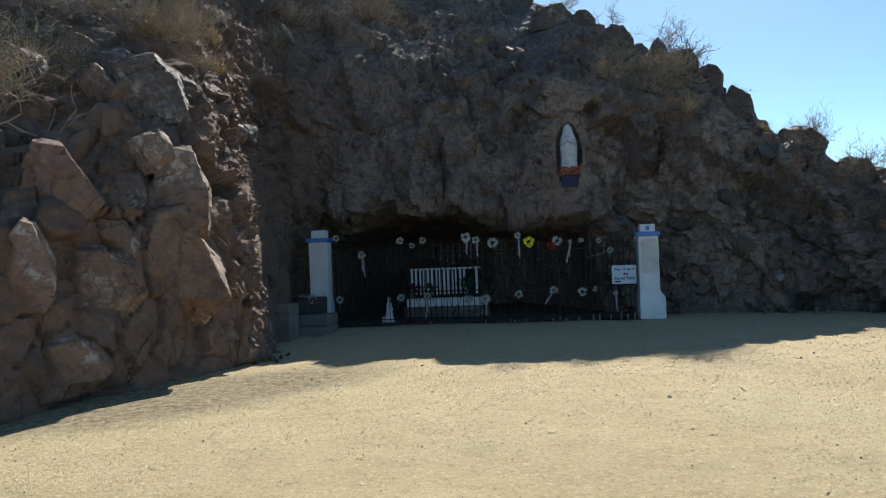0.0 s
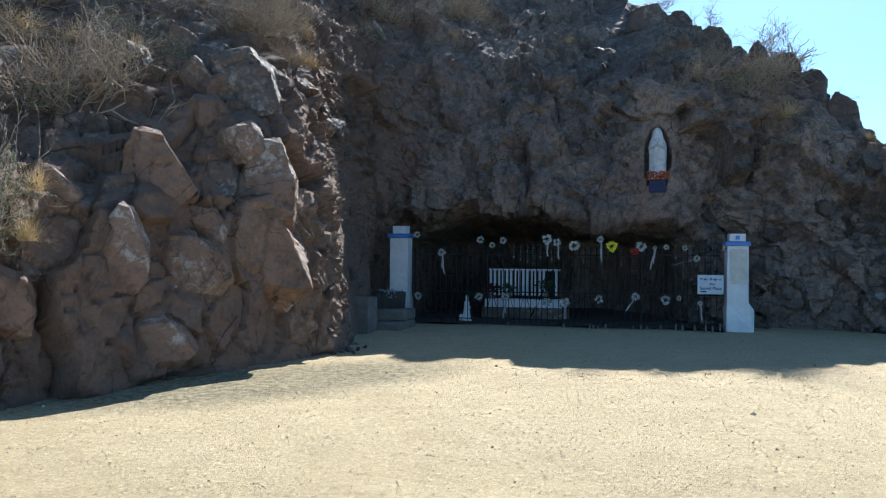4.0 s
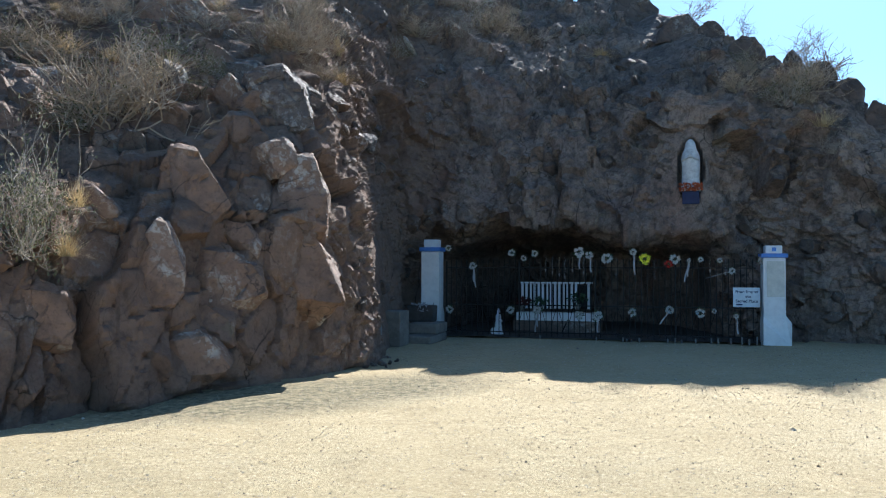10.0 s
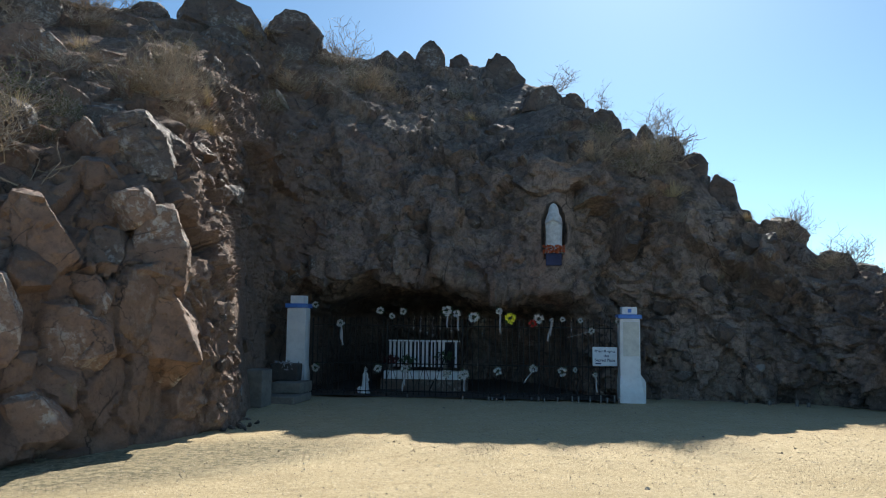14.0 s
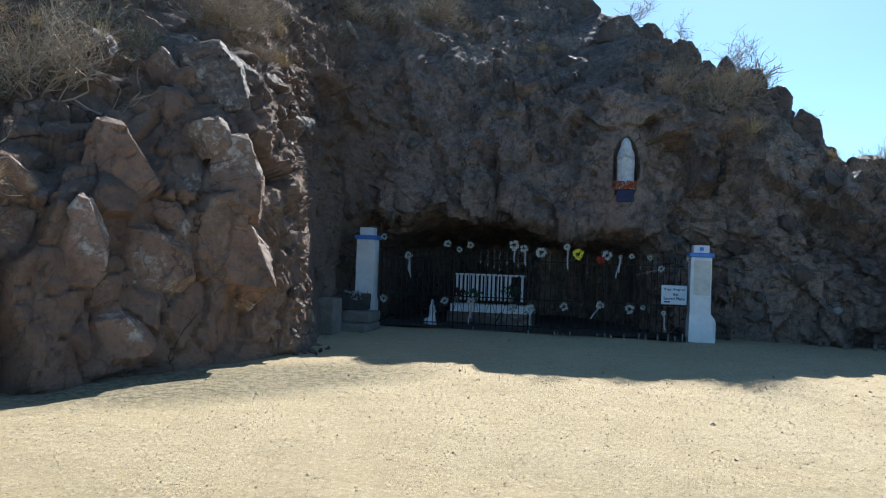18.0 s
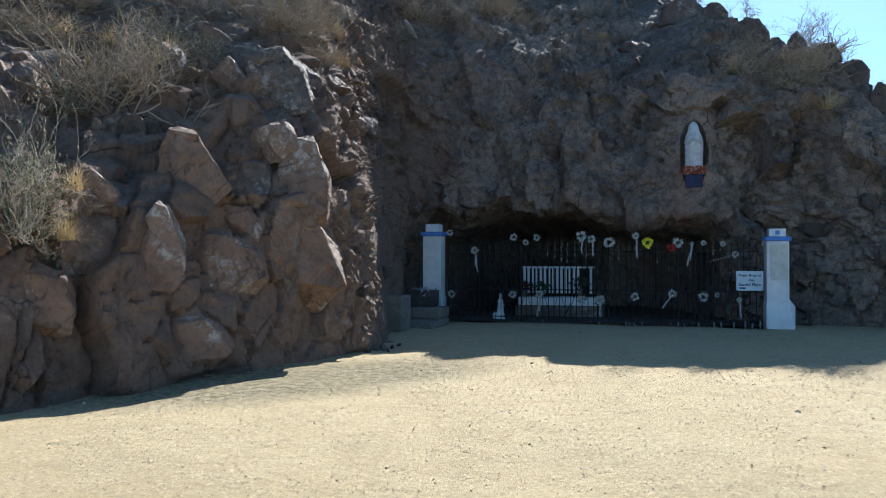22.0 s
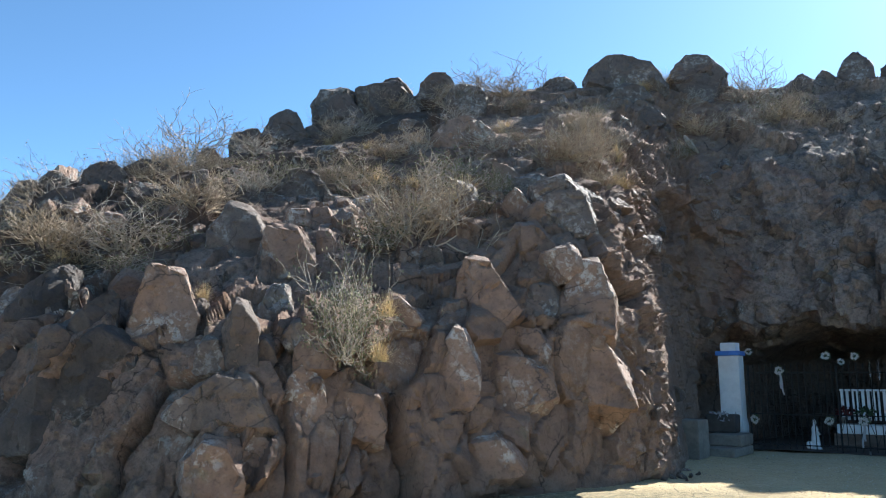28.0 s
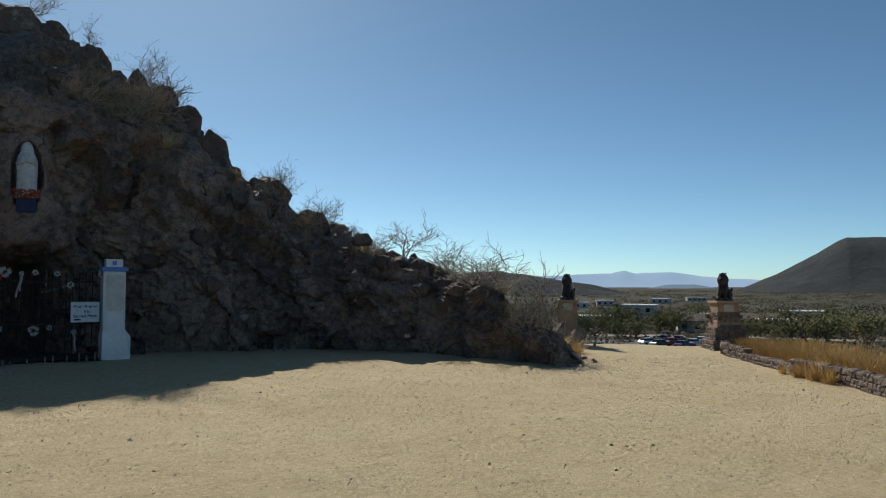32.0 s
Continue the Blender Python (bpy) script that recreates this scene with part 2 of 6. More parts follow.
c = m.mix(m.ramp(gritty, (0.54, 0.0), (0.63, 0.8)), c, (0.80, 0.72, 0.56))
c = m.mix(m.ramp(fine, (0.36, 0.7), (0.46, 0.0)), c, (0.25, 0.19, 0.12))
coarse = m.math("MULTIPLY", m.ramp(m.noise(0.33, 5, 0.65, 0.6), (0.58, 0.0), (0.74, 0.7)), m.ramp(m.noise(26, 8, 0.85), (0.44, 0.9), (0.54, 0.0)))
c = m.mix(coarse, c, (0.17, 0.165, 0.125))
around = m.t.nodes.new("ShaderNodeMapping")
m.put(around.inputs[0], m.mix(0.35, m.co, m.noise(0.8, 5, 0.65), "ADD"))
around.vector_type = "TEXTURE"
around.inputs["Location"].default_value, around.inputs["Rotation"].default_value, around.inputs["Scale"].default_value = (-2.9, 9.0, 0.0), (0.0, 0.0, 0.75), (3.6, 1.45, 9.0)
patch_far = m.t.nodes.new("ShaderNodeVectorMath")
patch_far.operation = "LENGTH"
m.put(patch_far.inputs[0], around.outputs[0])
bed = m.math("MULTIPLY", m.ramp(patch_far.outputs["Value"], (0.55, 1.0), (1.15, 0.0)), m.ramp(m.noise(9, 8, 0.8), (0.40, 1.0), (0.60, 0.25)))
c = m.mix(bed, c, (0.150, 0.148, 0.108))
c = m.mix(1.0, c, (0.985, 0.93, 0.81), "MULTIPLY")
far = m.t.nodes.new("ShaderNodeVectorMath")
far.operation = "LENGTH"
m.put(far.inputs[0], m.co)
scrub = m.ramp(m.noise(0.06, 8, 0.75), (0.40, (0.036, 0.037, 0.019)), (0.54, (0.060, 0.053, 0.031)), (0.70, (0.105, 0.085, 0.055)))
away = m.ramp(m.math("MULTIPLY", far.outputs["Value"], 0.01), (0.26, 0.0), (0.34, 1.0))
c = m.mix(away, c, scrub)
grit = m.noise(38, 7, 0.8)
c = m.mix(m.ramp(grit, (0.38, 0.30), (0.47, 0.0)), c, (0.26, 0.20, 0.125))
GRAVEL = m.done(c, (fine, 0.8, 0.012), (grit, 0.45, 0.008), (gritty, 0.45, 0.009), (streak, 0.2, 0.012))

TANROCK = rock_material("tan_rock", (0.109, 0.071, 0.052), (0.233, 0.148, 0.104), (0.283, 0.193, 0.139), 0.8, (0.257, 0.150, 0.097))
GREYROCK = rock_material("grey_rock", (0.062, 0.049, 0.042), (0.130, 0.098, 0.078), (0.190, 0.150, 0.122), 0.55, (0.172, 0.110, 0.078))
DARKROCK = rock_material("dark_rock", (0.030, 0.026, 0.024), (0.068, 0.054, 0.046), (0.110, 0.088, 0.074), 0.3, (0.098, 0.068, 0.050))
PALEROCK = rock_material("pale_rock", (0.20, 0.17, 0.14), (0.38, 0.34, 0.29), (0.48, 0.44, 0.38), 0.3)
STONE = rock_material("wall_stone", (0.125, 0.086, 0.066), (0.234, 0.172, 0.133), (0.312, 0.242, 0.187), 0.3, (0.203, 0.125, 0.090))
WHITE = plain_material("white_paint", (0.80, 0.80, 0.79), 0.55, wear=0.12, scale=3.0)
BLUE = plain_material("blue_paint", (0.10, 0.24, 0.62), 0.45, wear=0.2)
IRON = plain_material("black_iron", (0.018, 0.017, 0.017), 0.7, 0.0, wear=0.3, spec=0.2)
CONCRETE = plain_material("concrete", (0.25, 0.22, 0.185), 0.9, wear=0.4, scale=4, bump=0.5)
DARKSTONE = plain_material("dark_stone", (0.085, 0.075, 0.068), 0.9, wear=0.4, scale=5, bump=0.6)
INK = plain_material("dark_blue_ink", (0.02, 0.045, 0.11), 0.6, wear=0.05)
STUCCO = plain_material("pedestal_plaster", (0.40, 0.27, 0.18), 0.9, wear=0.35, scale=3, bump=0.5)
BRONZE = plain_material("dark_cast_stone", (0.045, 0.04, 0.038), 0.65, wear=0.4, scale=9, bump=0.5)
PETAL = plain_material("white_petals", (0.50, 0.48, 0.45), 0.8, wear=0.2, scale=20)
YELLOW = plain_material("yellow_petals", (0.80, 0.72, 0.05), 0.8, wear=0.15, scale=20)
RED = plain_material("red_petals", (0.50, 0.03, 0.02), 0.8, wear=0.2, scale=20)
ORANGE = plain_material("orange_petals", (0.48, 0.11, 0.04), 0.8, wear=0.25, scale=20)
RIBBON = plain_material("ribbon", (0.34, 0.32, 0.32), 0.5, wear=0.2, scale=10)
GREEN = plain_material("plastic_leaves", (0.05, 0.09, 0.04), 0.7, wear=0.3, scale=20)
WAX = plain_material("candle_glass", (0.17, 0.16, 0.15), 0.3, wear=0.3, scale=15)
TWIGS = leaf_material("dry_twigs", (0.26, 0.215, 0.17), (0.45, 0.385, 0.31))
TANTWIGS = leaf_material("tan_twigs", (0.28, 0.215, 0.15), (0.46, 0.365, 0.26))
STRAW = leaf_material("straw", (0.46, 0.35, 0.19), (0.66, 0.53, 0.33))
GOLDSTRAW = leaf_material("golden_straw", (0.50, 0.33, 0.12), (0.68, 0.49, 0.23))
MAROON = plain_material("dark_maroon_petals", (0.09, 0.018, 0.018), 0.8, wear=0.3, scale=20)
LEAF = leaf_material("brush_leaves", (0.095, 0.095, 0.048), (0.20, 0.19, 0.10))
OLIVE = leaf_material("desert_tree_leaves", (0.115, 0.110, 0.050), (0.19, 0.175, 0.090), 1.0)
SCRUB = leaf_material("valley_scrub_leaves", (0.050, 0.047, 0.026), (0.105, 0.090, 0.052))
GLASS = plain_material("dark_glass", (0.02, 0.025, 0.03), 0.08, wear=0.1, spec=0.6)
ROOF = plain_material("white_roof", (0.78, 0.76, 0.72), 0.7, wear=0.15, scale=0.6)
SHINGLE = plain_material("brown_roof", (0.13, 0.10, 0.085), 0.9, wear=0.3, scale=1.0)
HOUSEWALL = plain_material("house_wall", (0.56, 0.52, 0.47), 0.9, wear=0.2, scale=0.6, rand=0.4)
TYRE = plain_material("rubber", (0.02, 0.02, 0.02), 0.9)
ASPHALT = plain_material("asphalt", (0.12, 0.115, 0.11), 0.9, wear=0.3, scale=0.5)
DUST = plain_material("dusty_road", (0.36, 0.31, 0.25), 0.95, wear=0.2, scale=0.3)

# ---- tools ----


def mesh_object(name, bm, material, smooth=True):
    me = bpy.data.meshes.new(name)
    bm.to_mesh(me)
    bm.free()
    me.materials.append(material)
    if smooth:
        me.polygons.foreach_set("use_smooth", [True] * len(me.polygons))
    return new(name, me)


def part(name, bm, material, parent, label="", smooth=False):
    ob = mesh_object(name, bm, material, smooth)
    ob.parent = parent
    return tagged(ob, label)


def share(name, source, parent, m):
    """Another piece on the mesh of source."""
    ob = new(name, source.data)
    ob.parent, ob.matrix_basis = parent, m
    return ob


def empty(name, m, label, category, group="", kind=""):
    ob = new(name)
    ob.empty_display_size = 0.1
    ob.matrix_basis = m
    return tagged(ob, label, category, group, kind)


def box(bm, sx, sy, sz, at=(0, 0, 0), bevel=0.0, rz=0.0, taper=1.0):
    """A box that stands on at, with its edges rounded; taper narrows its top."""
    r = bmesh.ops.create_cube(bm, size=1.0)
    vs = r["verts"]
    for v in vs:
        k = taper if v.co.z > 0 else 1.0
        v.co = Vector((v.co.x * sx * k, v.co.y * sy * k, (v.co.z + 0.5) * sz))
    if bevel:
        es = list({e for v in vs for e in v.link_edges})
        out = bmesh.ops.bevel(bm, geom=es, offset=bevel, segments=2, affect="EDGES", profile=0.6)
        vs = list({v for f in out["faces"] for v in f.verts} | {v for v in vs if v.is_valid})
    bmesh.ops.transform(bm, matrix=pose(*at, 0, 0, rz), verts=vs)
    return bm


def rod(bm, a, b, r0, r1=None, sides=6, cap=True):
    """A round, tapering stick from a to b."""
    a, b = Vector(a), Vector(b)
    q = (b - a).to_track_quat("Z", "Y")
    rings = []
    for p, r in ((a, r0), (b, r1 if r1 is not None else r0)):
        rings.append([bm.verts.new(p + q @ Vector((r * math.cos(k * math.tau / sides), r * math.sin(k * math.tau / sides), 0))) for k in range(sides)])
    for k in range(sides):
        bm.faces.new((rings[0][k], rings[0][(k + 1) % sides], rings[1][(k + 1) % sides], rings[1][k]))
    if cap:
        bm.faces.new(rings[1])
        bm.faces.new(rings[0][::-1])
    return bm


def lathe(bm, profile, sides=20, at=(0, 0, 0), sx=1.0, sy=1.0):
    """Turns a profile of (radius, height) about z."""
    rings = [[bm.verts.new((at[0] + r * sx * math.cos(k * math.tau / sides), at[1] + r * sy * math.sin(k * math.tau / sides), at[2] + z)) for k in range(sides)] for r, z in profile]
    for lo, hi in zip(rings, rings[1:]):
        for k in range(sides):
            bm.faces.new((lo[k], lo[(k + 1) % sides], hi[(k + 1) % sides], hi[k]))
    bm.faces.new(rings[0][::-1]), bm.faces.new(rings[-1])
    return bm


# ---- fields of noise over arrays of points ----


def lattice(i, j, k, seed):
    h = (i * 374761393 + j * 668265263 + k * 2147483647 + seed * 1274126177) & 0xFFFFFFFF
    h = ((h ^ (h >> 13)) * 1274126177) & 0xFFFFFFFF
    h = ((h ^ (h >> 16)) * 2246822519) & 0xFFFFFFFF
    return ((h ^ (h >> 15)) & 0xFFFFFF) / float(0xFFFFFF)


def value_noise(p, seed):
    b = np.floor(p).astype(np.int64)
    f = p - b
    f = f * f * (3 - 2 * f)
    out = np.zeros(len(p))
    for dx in (0, 1):
        for dy in (0, 1):
            for dz in (0, 1):
                w = (f[:, 0] if dx else 1 - f[:, 0]) * (f[:, 1] if dy else 1 - f[:, 1]) * (f[:, 2] if dz else 1 - f[:, 2])
                out += w * lattice(b[:, 0] + dx, b[:, 1] + dy, b[:, 2] + dz, seed)
    return out * 2 - 1


def fbm(p, seed, octaves=4):
    out, a = np.zeros(len(p)), 1.0
    for o in range(octaves):
        out += a * value_noise(p * 2**o + 17.3 * o, seed + o)
        a *= 0.5
    return out


def blocks(p, size, seed, tilt=0.9):
    """Broken rock: each cell of a jittered lattice is a block with its own lean and height. Gives the height and the nearness of a joint."""
    q = p / size
    b = np.floor(q).astype(np.int64)
    best, second, height = np.full(len(p), 9.0), np.full(len(p), 9.0), np.zeros(len(p))
    for dx in (-1, 0, 1):
        for dy in (-1, 0, 1):
            for dz in (-1, 0, 1):
                i, j, k = b[:, 0] + dx, b[:, 1] + dy, b[:, 2] + dz
                r = [lattice(i, j, k, seed + n) for n in range(7)]
                off = np.stack([q[:, 0] - i - r[0], q[:, 1] - j - r[1], q[:, 2] - k - r[2]], 1)
                d = (off**2).sum(1)
                h = (r[3] - 0.5) + tilt * ((r[4] - 0.5) * off[:, 0] + (r[5] - 0.5) * off[:, 1] + (r[6] - 0.7) * off[:, 2])
                near = d < best
                second = np.where(near, best, np.minimum(second, d))
                height = np.where(near, h, height)
                best = np.where(near, d, best)
    return height, np.sqrt(second) - np.sqrt(best)


# ---- the ground ----


def ease(x):
    x = np.clip(x, 0, 1)
    return x * x * (3 - 2 * x)


def ground_height(x, y):
    r = np.hypot(x, y)
    az = np.degrees(np.arctan2(x, y))
    rim = np.interp(az, [-180, -120, -60, 30, 44, 60, 64, 70, 80, 100, 130, 180], [24, 26, 34, 34, 19.6, 19.3, 15.4, 14.0, 12.6, 11.5, 16, 24])
    z = -11.0 * (1 - np.exp(-np.maximum(r - rim, 0) / 42.0))
    p = np.stack([x, y, 0 * x], 1)
    return z + 0.018 * fbm(p * 1.3, 5, 3) + 1.2 * ease((r - 200) / 900) * fbm(p / 90.0, 9, 3)


def grid_object(name, verts, nu, nv, material, wrap=False, crisp=0):
    """A sheet of nu columns by nv rows (vertex u * nv + v)."""
    us = np.arange(nu if wrap else nu - 1)
    a = us[:, None] * nv + np.arange(nv - 1)[None, :]
    b = ((us + 1) % nu)[:, None] * nv + np.arange(nv - 1)[None, :]
    quads = np.stack([a, b, b + 1, a + 1], -1).reshape(-1, 4)
    me = bpy.data.meshes.new(name)
    me.vertices.add(len(verts)), me.loops.add(quads.size), me.polygons.add(len(quads))
    me.vertices.foreach_set("co", np.asarray(verts, float).ravel())
    me.loops.foreach_set("vertex_index", quads.ravel().astype(np.int32))
    me.polygons.foreach_set("loop_start", np.arange(0, quads.size, 4, dtype=np.int32))
    me.polygons.foreach_set("use_smooth", np.ones(len(quads), bool))
    me.update(calc_edges=True)
    me.validate()
    if crisp:
        me.set_sharp_from_angle(angle=radians(crisp))
    me.materials.append(material)
    return new(name, me)


radii = np.concatenate([[0.02], np.linspace(0.5, 24, 150), np.geomspace(24.6, 4600, 90)])
angles = np.linspace(0, math.tau, 360, endpoint=False)
gx, gy = (np.sin(angles)[:, None] * radii).ravel(), (np.cos(angles)[:, None] * radii).ravel()
ground = grid_object("ground", np.stack([gx, gy, ground_height(gx, gy)], 1), len(angles), len(radii), GRAVEL, wrap=True)
tagged(ground, "pale tan gravel plaza falling away to a scrub valley", "ground", kind="structure")

# ---- the hill with its cliff face: lines round the plaza as (bearing, distance[, height]) ----
FOOT = [(-120, 22), (-95, 15), (-80, 12.6), (-69, 10.9), (-63, 9.8), (-58, 8.8), (-52, 8.0), (-45, 7.7), (-38, 8.0), (-31, 8.7), (-25, 9.7), (-20, 10.5), (-17.2, 11.1), (-15.4, 11.5), (-13.8, 11.8), (-12.9, 12.1), (-12.6, 12.9), (-12.4, 14.0), (-12.2, 15.5), (-11.9, 17.2), (-11.2, 18.4), (-9.5, 18.9), (-7.5, 19.8), (-5, 21.6), (0, 22.4), (6, 22.2), (9.5, 20.4), (12, 18.1), (15, 17.9), (23, 18.1), (29, 18.0), (33, 17.7), (38, 16.6), (43, 15.0), (47, 13.8), (49.5, 13.6), (53, 13.6)]
LOW = [(-120, 23, .6), (-95, 16.5, 1.0), (-80, 14, 1.5), (-69, 12.4, 1.6), (-63, 11.2, 1.8), (-58, 9.9, 1.9), (-45, 8.8, 2.0), (-31, 9.7, 2.1), (-25, 10.2, 2.3), (-20, 10.7, 2.4), (-17.2, 11.2, 2.2), (-16.0, 11.6, 2.1), (-14.8, 11.95, 2.0), (-14.0, 12.5, 1.9), (-13.4, 13.6, 1.9), (-13.0, 15.3, 1.8), (-12.2, 17.2, 1.8), (-11.2, 18.2, 1.8), (-9.5, 18.7, 1.7), (-5, 21.4, 1.9), (0, 22.2, 2.0), (6, 21.9, 1.9), (9.5, 20.0, 1.8), (12, 17.9, 1.7), (19, 17.9, 1.4), (29, 17.9, 1.0), (38, 16.5, .8), (43, 14.9, .6), (47, 13.7, .35), (49.5, 13.7, -.1), (53, 13.7, -.4)]
MIDDLE = [(-120, 24, 1.2), (-95, 18, 1.8), (-80, 15.5, 2.2), (-69, 14, 2.5), (-63, 12.8, 2.7), (-58, 12.5, 3.2), (-45, 11.9, 3.6), (-31, 12.2, 3.9), (-25, 11.9, 3.7), (-20, 11.7, 3.75), (-17.6, 12.1, 3.7), (-16.4, 12.5, 3.6), (-15.2, 13.8, 3.6), (-13.6, 15.9, 3.5), (-12.5, 17.2, 3.1), (-9.5, 17.9, 2.8), (-6.5, 17.3, 2.35), (-4.5, 17.2, 2.75), (1, 17.2, 2.8), (4, 17.2, 2.35), (10, 17.2, 2.35), (15, 17.7, 2.6), (23, 18.1, 2.2), (29, 18.1, 1.8), (38, 16.7, 1.2), (43, 15.1, .9), (47, 13.9, .5), (49.5, 13.9, -.1), (53, 13.9, -.4)]
SHOULDER = [(-120, 26, 1.6), (-95, 20, 2.2), (-80, 17.5, 2.5), (-69, 16.5, 2.8), (-63, 16, 3.6), (-58, 15.6, 4.9), (-45, 15.4, 5.6), (-31, 15.5, 5.7), (-20, 14.6, 5.5), (-16.5, 15.2, 5.5), (-14, 16.8, 5.5), (-12.6, 17.8, 5.8), (-9.5, 18.3, 6.0), (-5, 18.8, 6.0), (-1, 19.7, 6.0), (2, 19.5, 6.0), (4, 19.2, 5.9), (6, 18.7, 5.7), (8.5, 17.9, 5.4), (10, 17.8, 5.3), (15, 18.6, 4.9), (19, 18.8, 4.3), (23, 18.9, 3.3), (29, 18.7, 2.4), (38, 17.2, 1.6), (43, 15.5, 1.1), (47, 14.3, .6), (49.5, 14.2, -.1), (53, 14.2, -.4)]
CREST = [(-120, 30, 2.0), (-95, 26, 2.8), (-80, 24, 3.2), (-69, 22, 3.3), (-63, 22, 4.2), (-58, 20, 5.8), (-52, 20, 6.3), (-45, 21, 7.7), (-38, 21.5, 9.0), (-31, 21.5, 9.9), (-20, 22.5, 10.3), (-14, 22.8, 10.6), (-9.5, 23.4, 10.2), (0, 26.4, 11.15), (3, 27.0, 11.2), (6, 26.6, 10.7), (8, 24.3, 9.5), (10, 22.0, 8.5), (12.5, 21.2, 7.9), (15, 20.9, 6.95), (19, 20.8, 6.0), (22, 20.5, 4.9), (23.5, 20.3, 4.2), (29, 19.8, 3.0), (38, 18.2, 1.85), (43, 16.4, 1.15), (47, 15.0, .5), (49.5, 14.8, -.1), (53, 14.8, -.4)]
bearing = np.unique(np.round(np.concatenate([np.arange(-120, -72, 0.8), np.arange(-72, 53.01, 0.18), np.arange(-16.5, -11, 0.06)]), 3))
NU = len(bearing)


def along(line, k, spread=0.9):
    """Column k of a line at every bearing, its corners rounded."""
    line = np.array(line)
    return sum(w * np.interp(bearing + d * spread, line[:, 0], line[:, k]) for d, w in ((-1, 0.15), (-0.5, 0.22), (0, 0.26), (0.5, 0.22), (1, 0.15)))


crest_r, crest_z = along(CREST, 1), along(CREST, 2)
levels_r = [along(FOOT, 1), along(LOW, 1), along(MIDDLE, 1), along(SHOULDER, 1), crest_r, crest_r + 7, crest_r + 26]
levels_z = [np.full(NU, -0.35), along(LOW, 2), along(MIDDLE, 2), along(SHOULDER, 2), crest_z, crest_z * 0.86 - 0.4, np.full(NU, -7.0)]
steps = [54, 54, 84, 104, 14, 12]
hr, hz = [], []
for n, (a, b) in enumerate(zip(range(6), range(1, 7))):
    for s in np.arange(steps[n]) / steps[n]:
        hr.append(levels_r[a] * (1 - s) + levels_r[b] * s)
        hz.append(levels_z[a] * (1 - s) + levels_z[b] * s)
hr.append(levels_r[6]), hz.append(levels_z[6])
hr, hz = np.array(hr).T, np.array(hz).T
NV = hr.shape[1]
soft = np.array([1, 2, 3, 4, 5, 5, 5, 4, 3, 2, 1.0])
for table in (hr, hz):
    padded = np.pad(table, ((0, 0), (5, 5)), "edge")
    table[:] = sum(w * padded[:, n : n + NV] for n, w in enumerate(soft / soft.sum()))
sn, cs = np.sin(np.radians(bearing))[:, None], np.cos(np.radians(bearing))[:, None]
hill = np.stack([hr * sn, hr * cs, hz], -1)
du, dv = np.gradient(hill, axis=0), np.gradient(hill, axis=1)
normal = np.cross(du, dv)
normal /= np.linalg.norm(normal, axis=-1, keepdims=True) + 1e-9
flat = hill.reshape(-1, 3)
warp = np.stack([fbm(flat * 0.8 + 3, 21, 3), fbm(flat * 0.8 + 50, 31, 3), fbm(flat * 0.8 + 90, 41, 3)], 1)
stretch = np.array([1.0, 1.0, 0.72])
lean = np.stack([flat[:, 0] + 0.45 * flat[:, 2], flat[:, 1], flat[:, 2] - 0.3 * flat[:, 0]], 1)
west_part = ease((-11.5 - np.repeat(bearing, NV)) / 2.5)
bear = np.repeat(bearing, NV)
b1, e1 = blocks((lean + 0.55 * warp) * np.array([1.0, 1.0, 0.55]), 1.8, 100, 1.5)
b2, e2 = blocks((lean + 0.30 * warp) * np.array([1.0, 1.0, 0.6]), 0.75, 200, 1.6)
# the outcrop's slabs dip steeply, their joints leaning east as they rise
arc = np.radians(bear) * 10.5
dip = np.stack([0.88 * arc - 0.47 * flat[:, 2], np.hypot(flat[:, 0], flat[:, 1]) * 0.8, (0.88 * flat[:, 2] + 0.47 * arc) * np.interp(bear, [-56, -44], [0.30, 0.50])], 1)
w1, f1 = blocks(dip + 0.16 * warp, 1.05, 500, 1.3)
w2, f2 = blocks(dip * np.array([1.0, 1.0, 1.25]) + 0.10 * warp, 0.46, 600, 1.5)
b3, e3 = blocks((flat + 0.12 * warp) * stretch, 0.3, 300, 1.6)
patch = 0.55 + 0.45 * np.clip(fbm(flat * 0.35, 71, 2) * 1.6, -1, 1)
b4, e4 = blocks(flat + 0.05 * warp, 0.15, 400, 1.6)
ridged = 1 - np.abs(fbm(flat * 1.1 + 0.3 * warp, 81, 5))
rough_part = 0.12 * fbm(flat * 0.9, 61, 6) + 0.14 * (ridged - 0.6)
push_main = 0.50 * b1 + 0.26 * b2 * (0.4 + patch) + 0.15 * b3 * (0.3 + patch) + 0.06 * b4 + rough_part
some = np.clip(0.5 + 1.4 * fbm(flat * 0.7 + 9, 91, 2), 0, 1)
push_west = 0.30 * w1 + 0.17 * w2 * (0.4 + patch) + 0.07 * b3 * patch + 0.025 * b4 + 0.35 * rough_part
push_west -= 0.16 * some * np.exp(-((f1 / 0.035) ** 2)) + 0.07 * (1 - 0.6 * some) * np.exp(-((f2 / 0.04) ** 2))
push = push_main * (1 - west_part) + push_west * west_part
edge = np.exp(-(((bear + 14.8) / 1.8) ** 2))
push += edge * (0.10 * b3 + 0.06 * b4 + 0.05 * fbm(flat * 4.0, 95, 3))
push *= 1 - 0.25 * edge
push = push.reshape(NU, NV)
rows_up = np.arange(NV)[None, :]
calm = (ease(rows_up / 14.0) * 0.75 + 0.25) / (1 + (np.linalg.norm(du, axis=-1) / 0.10) ** 3)
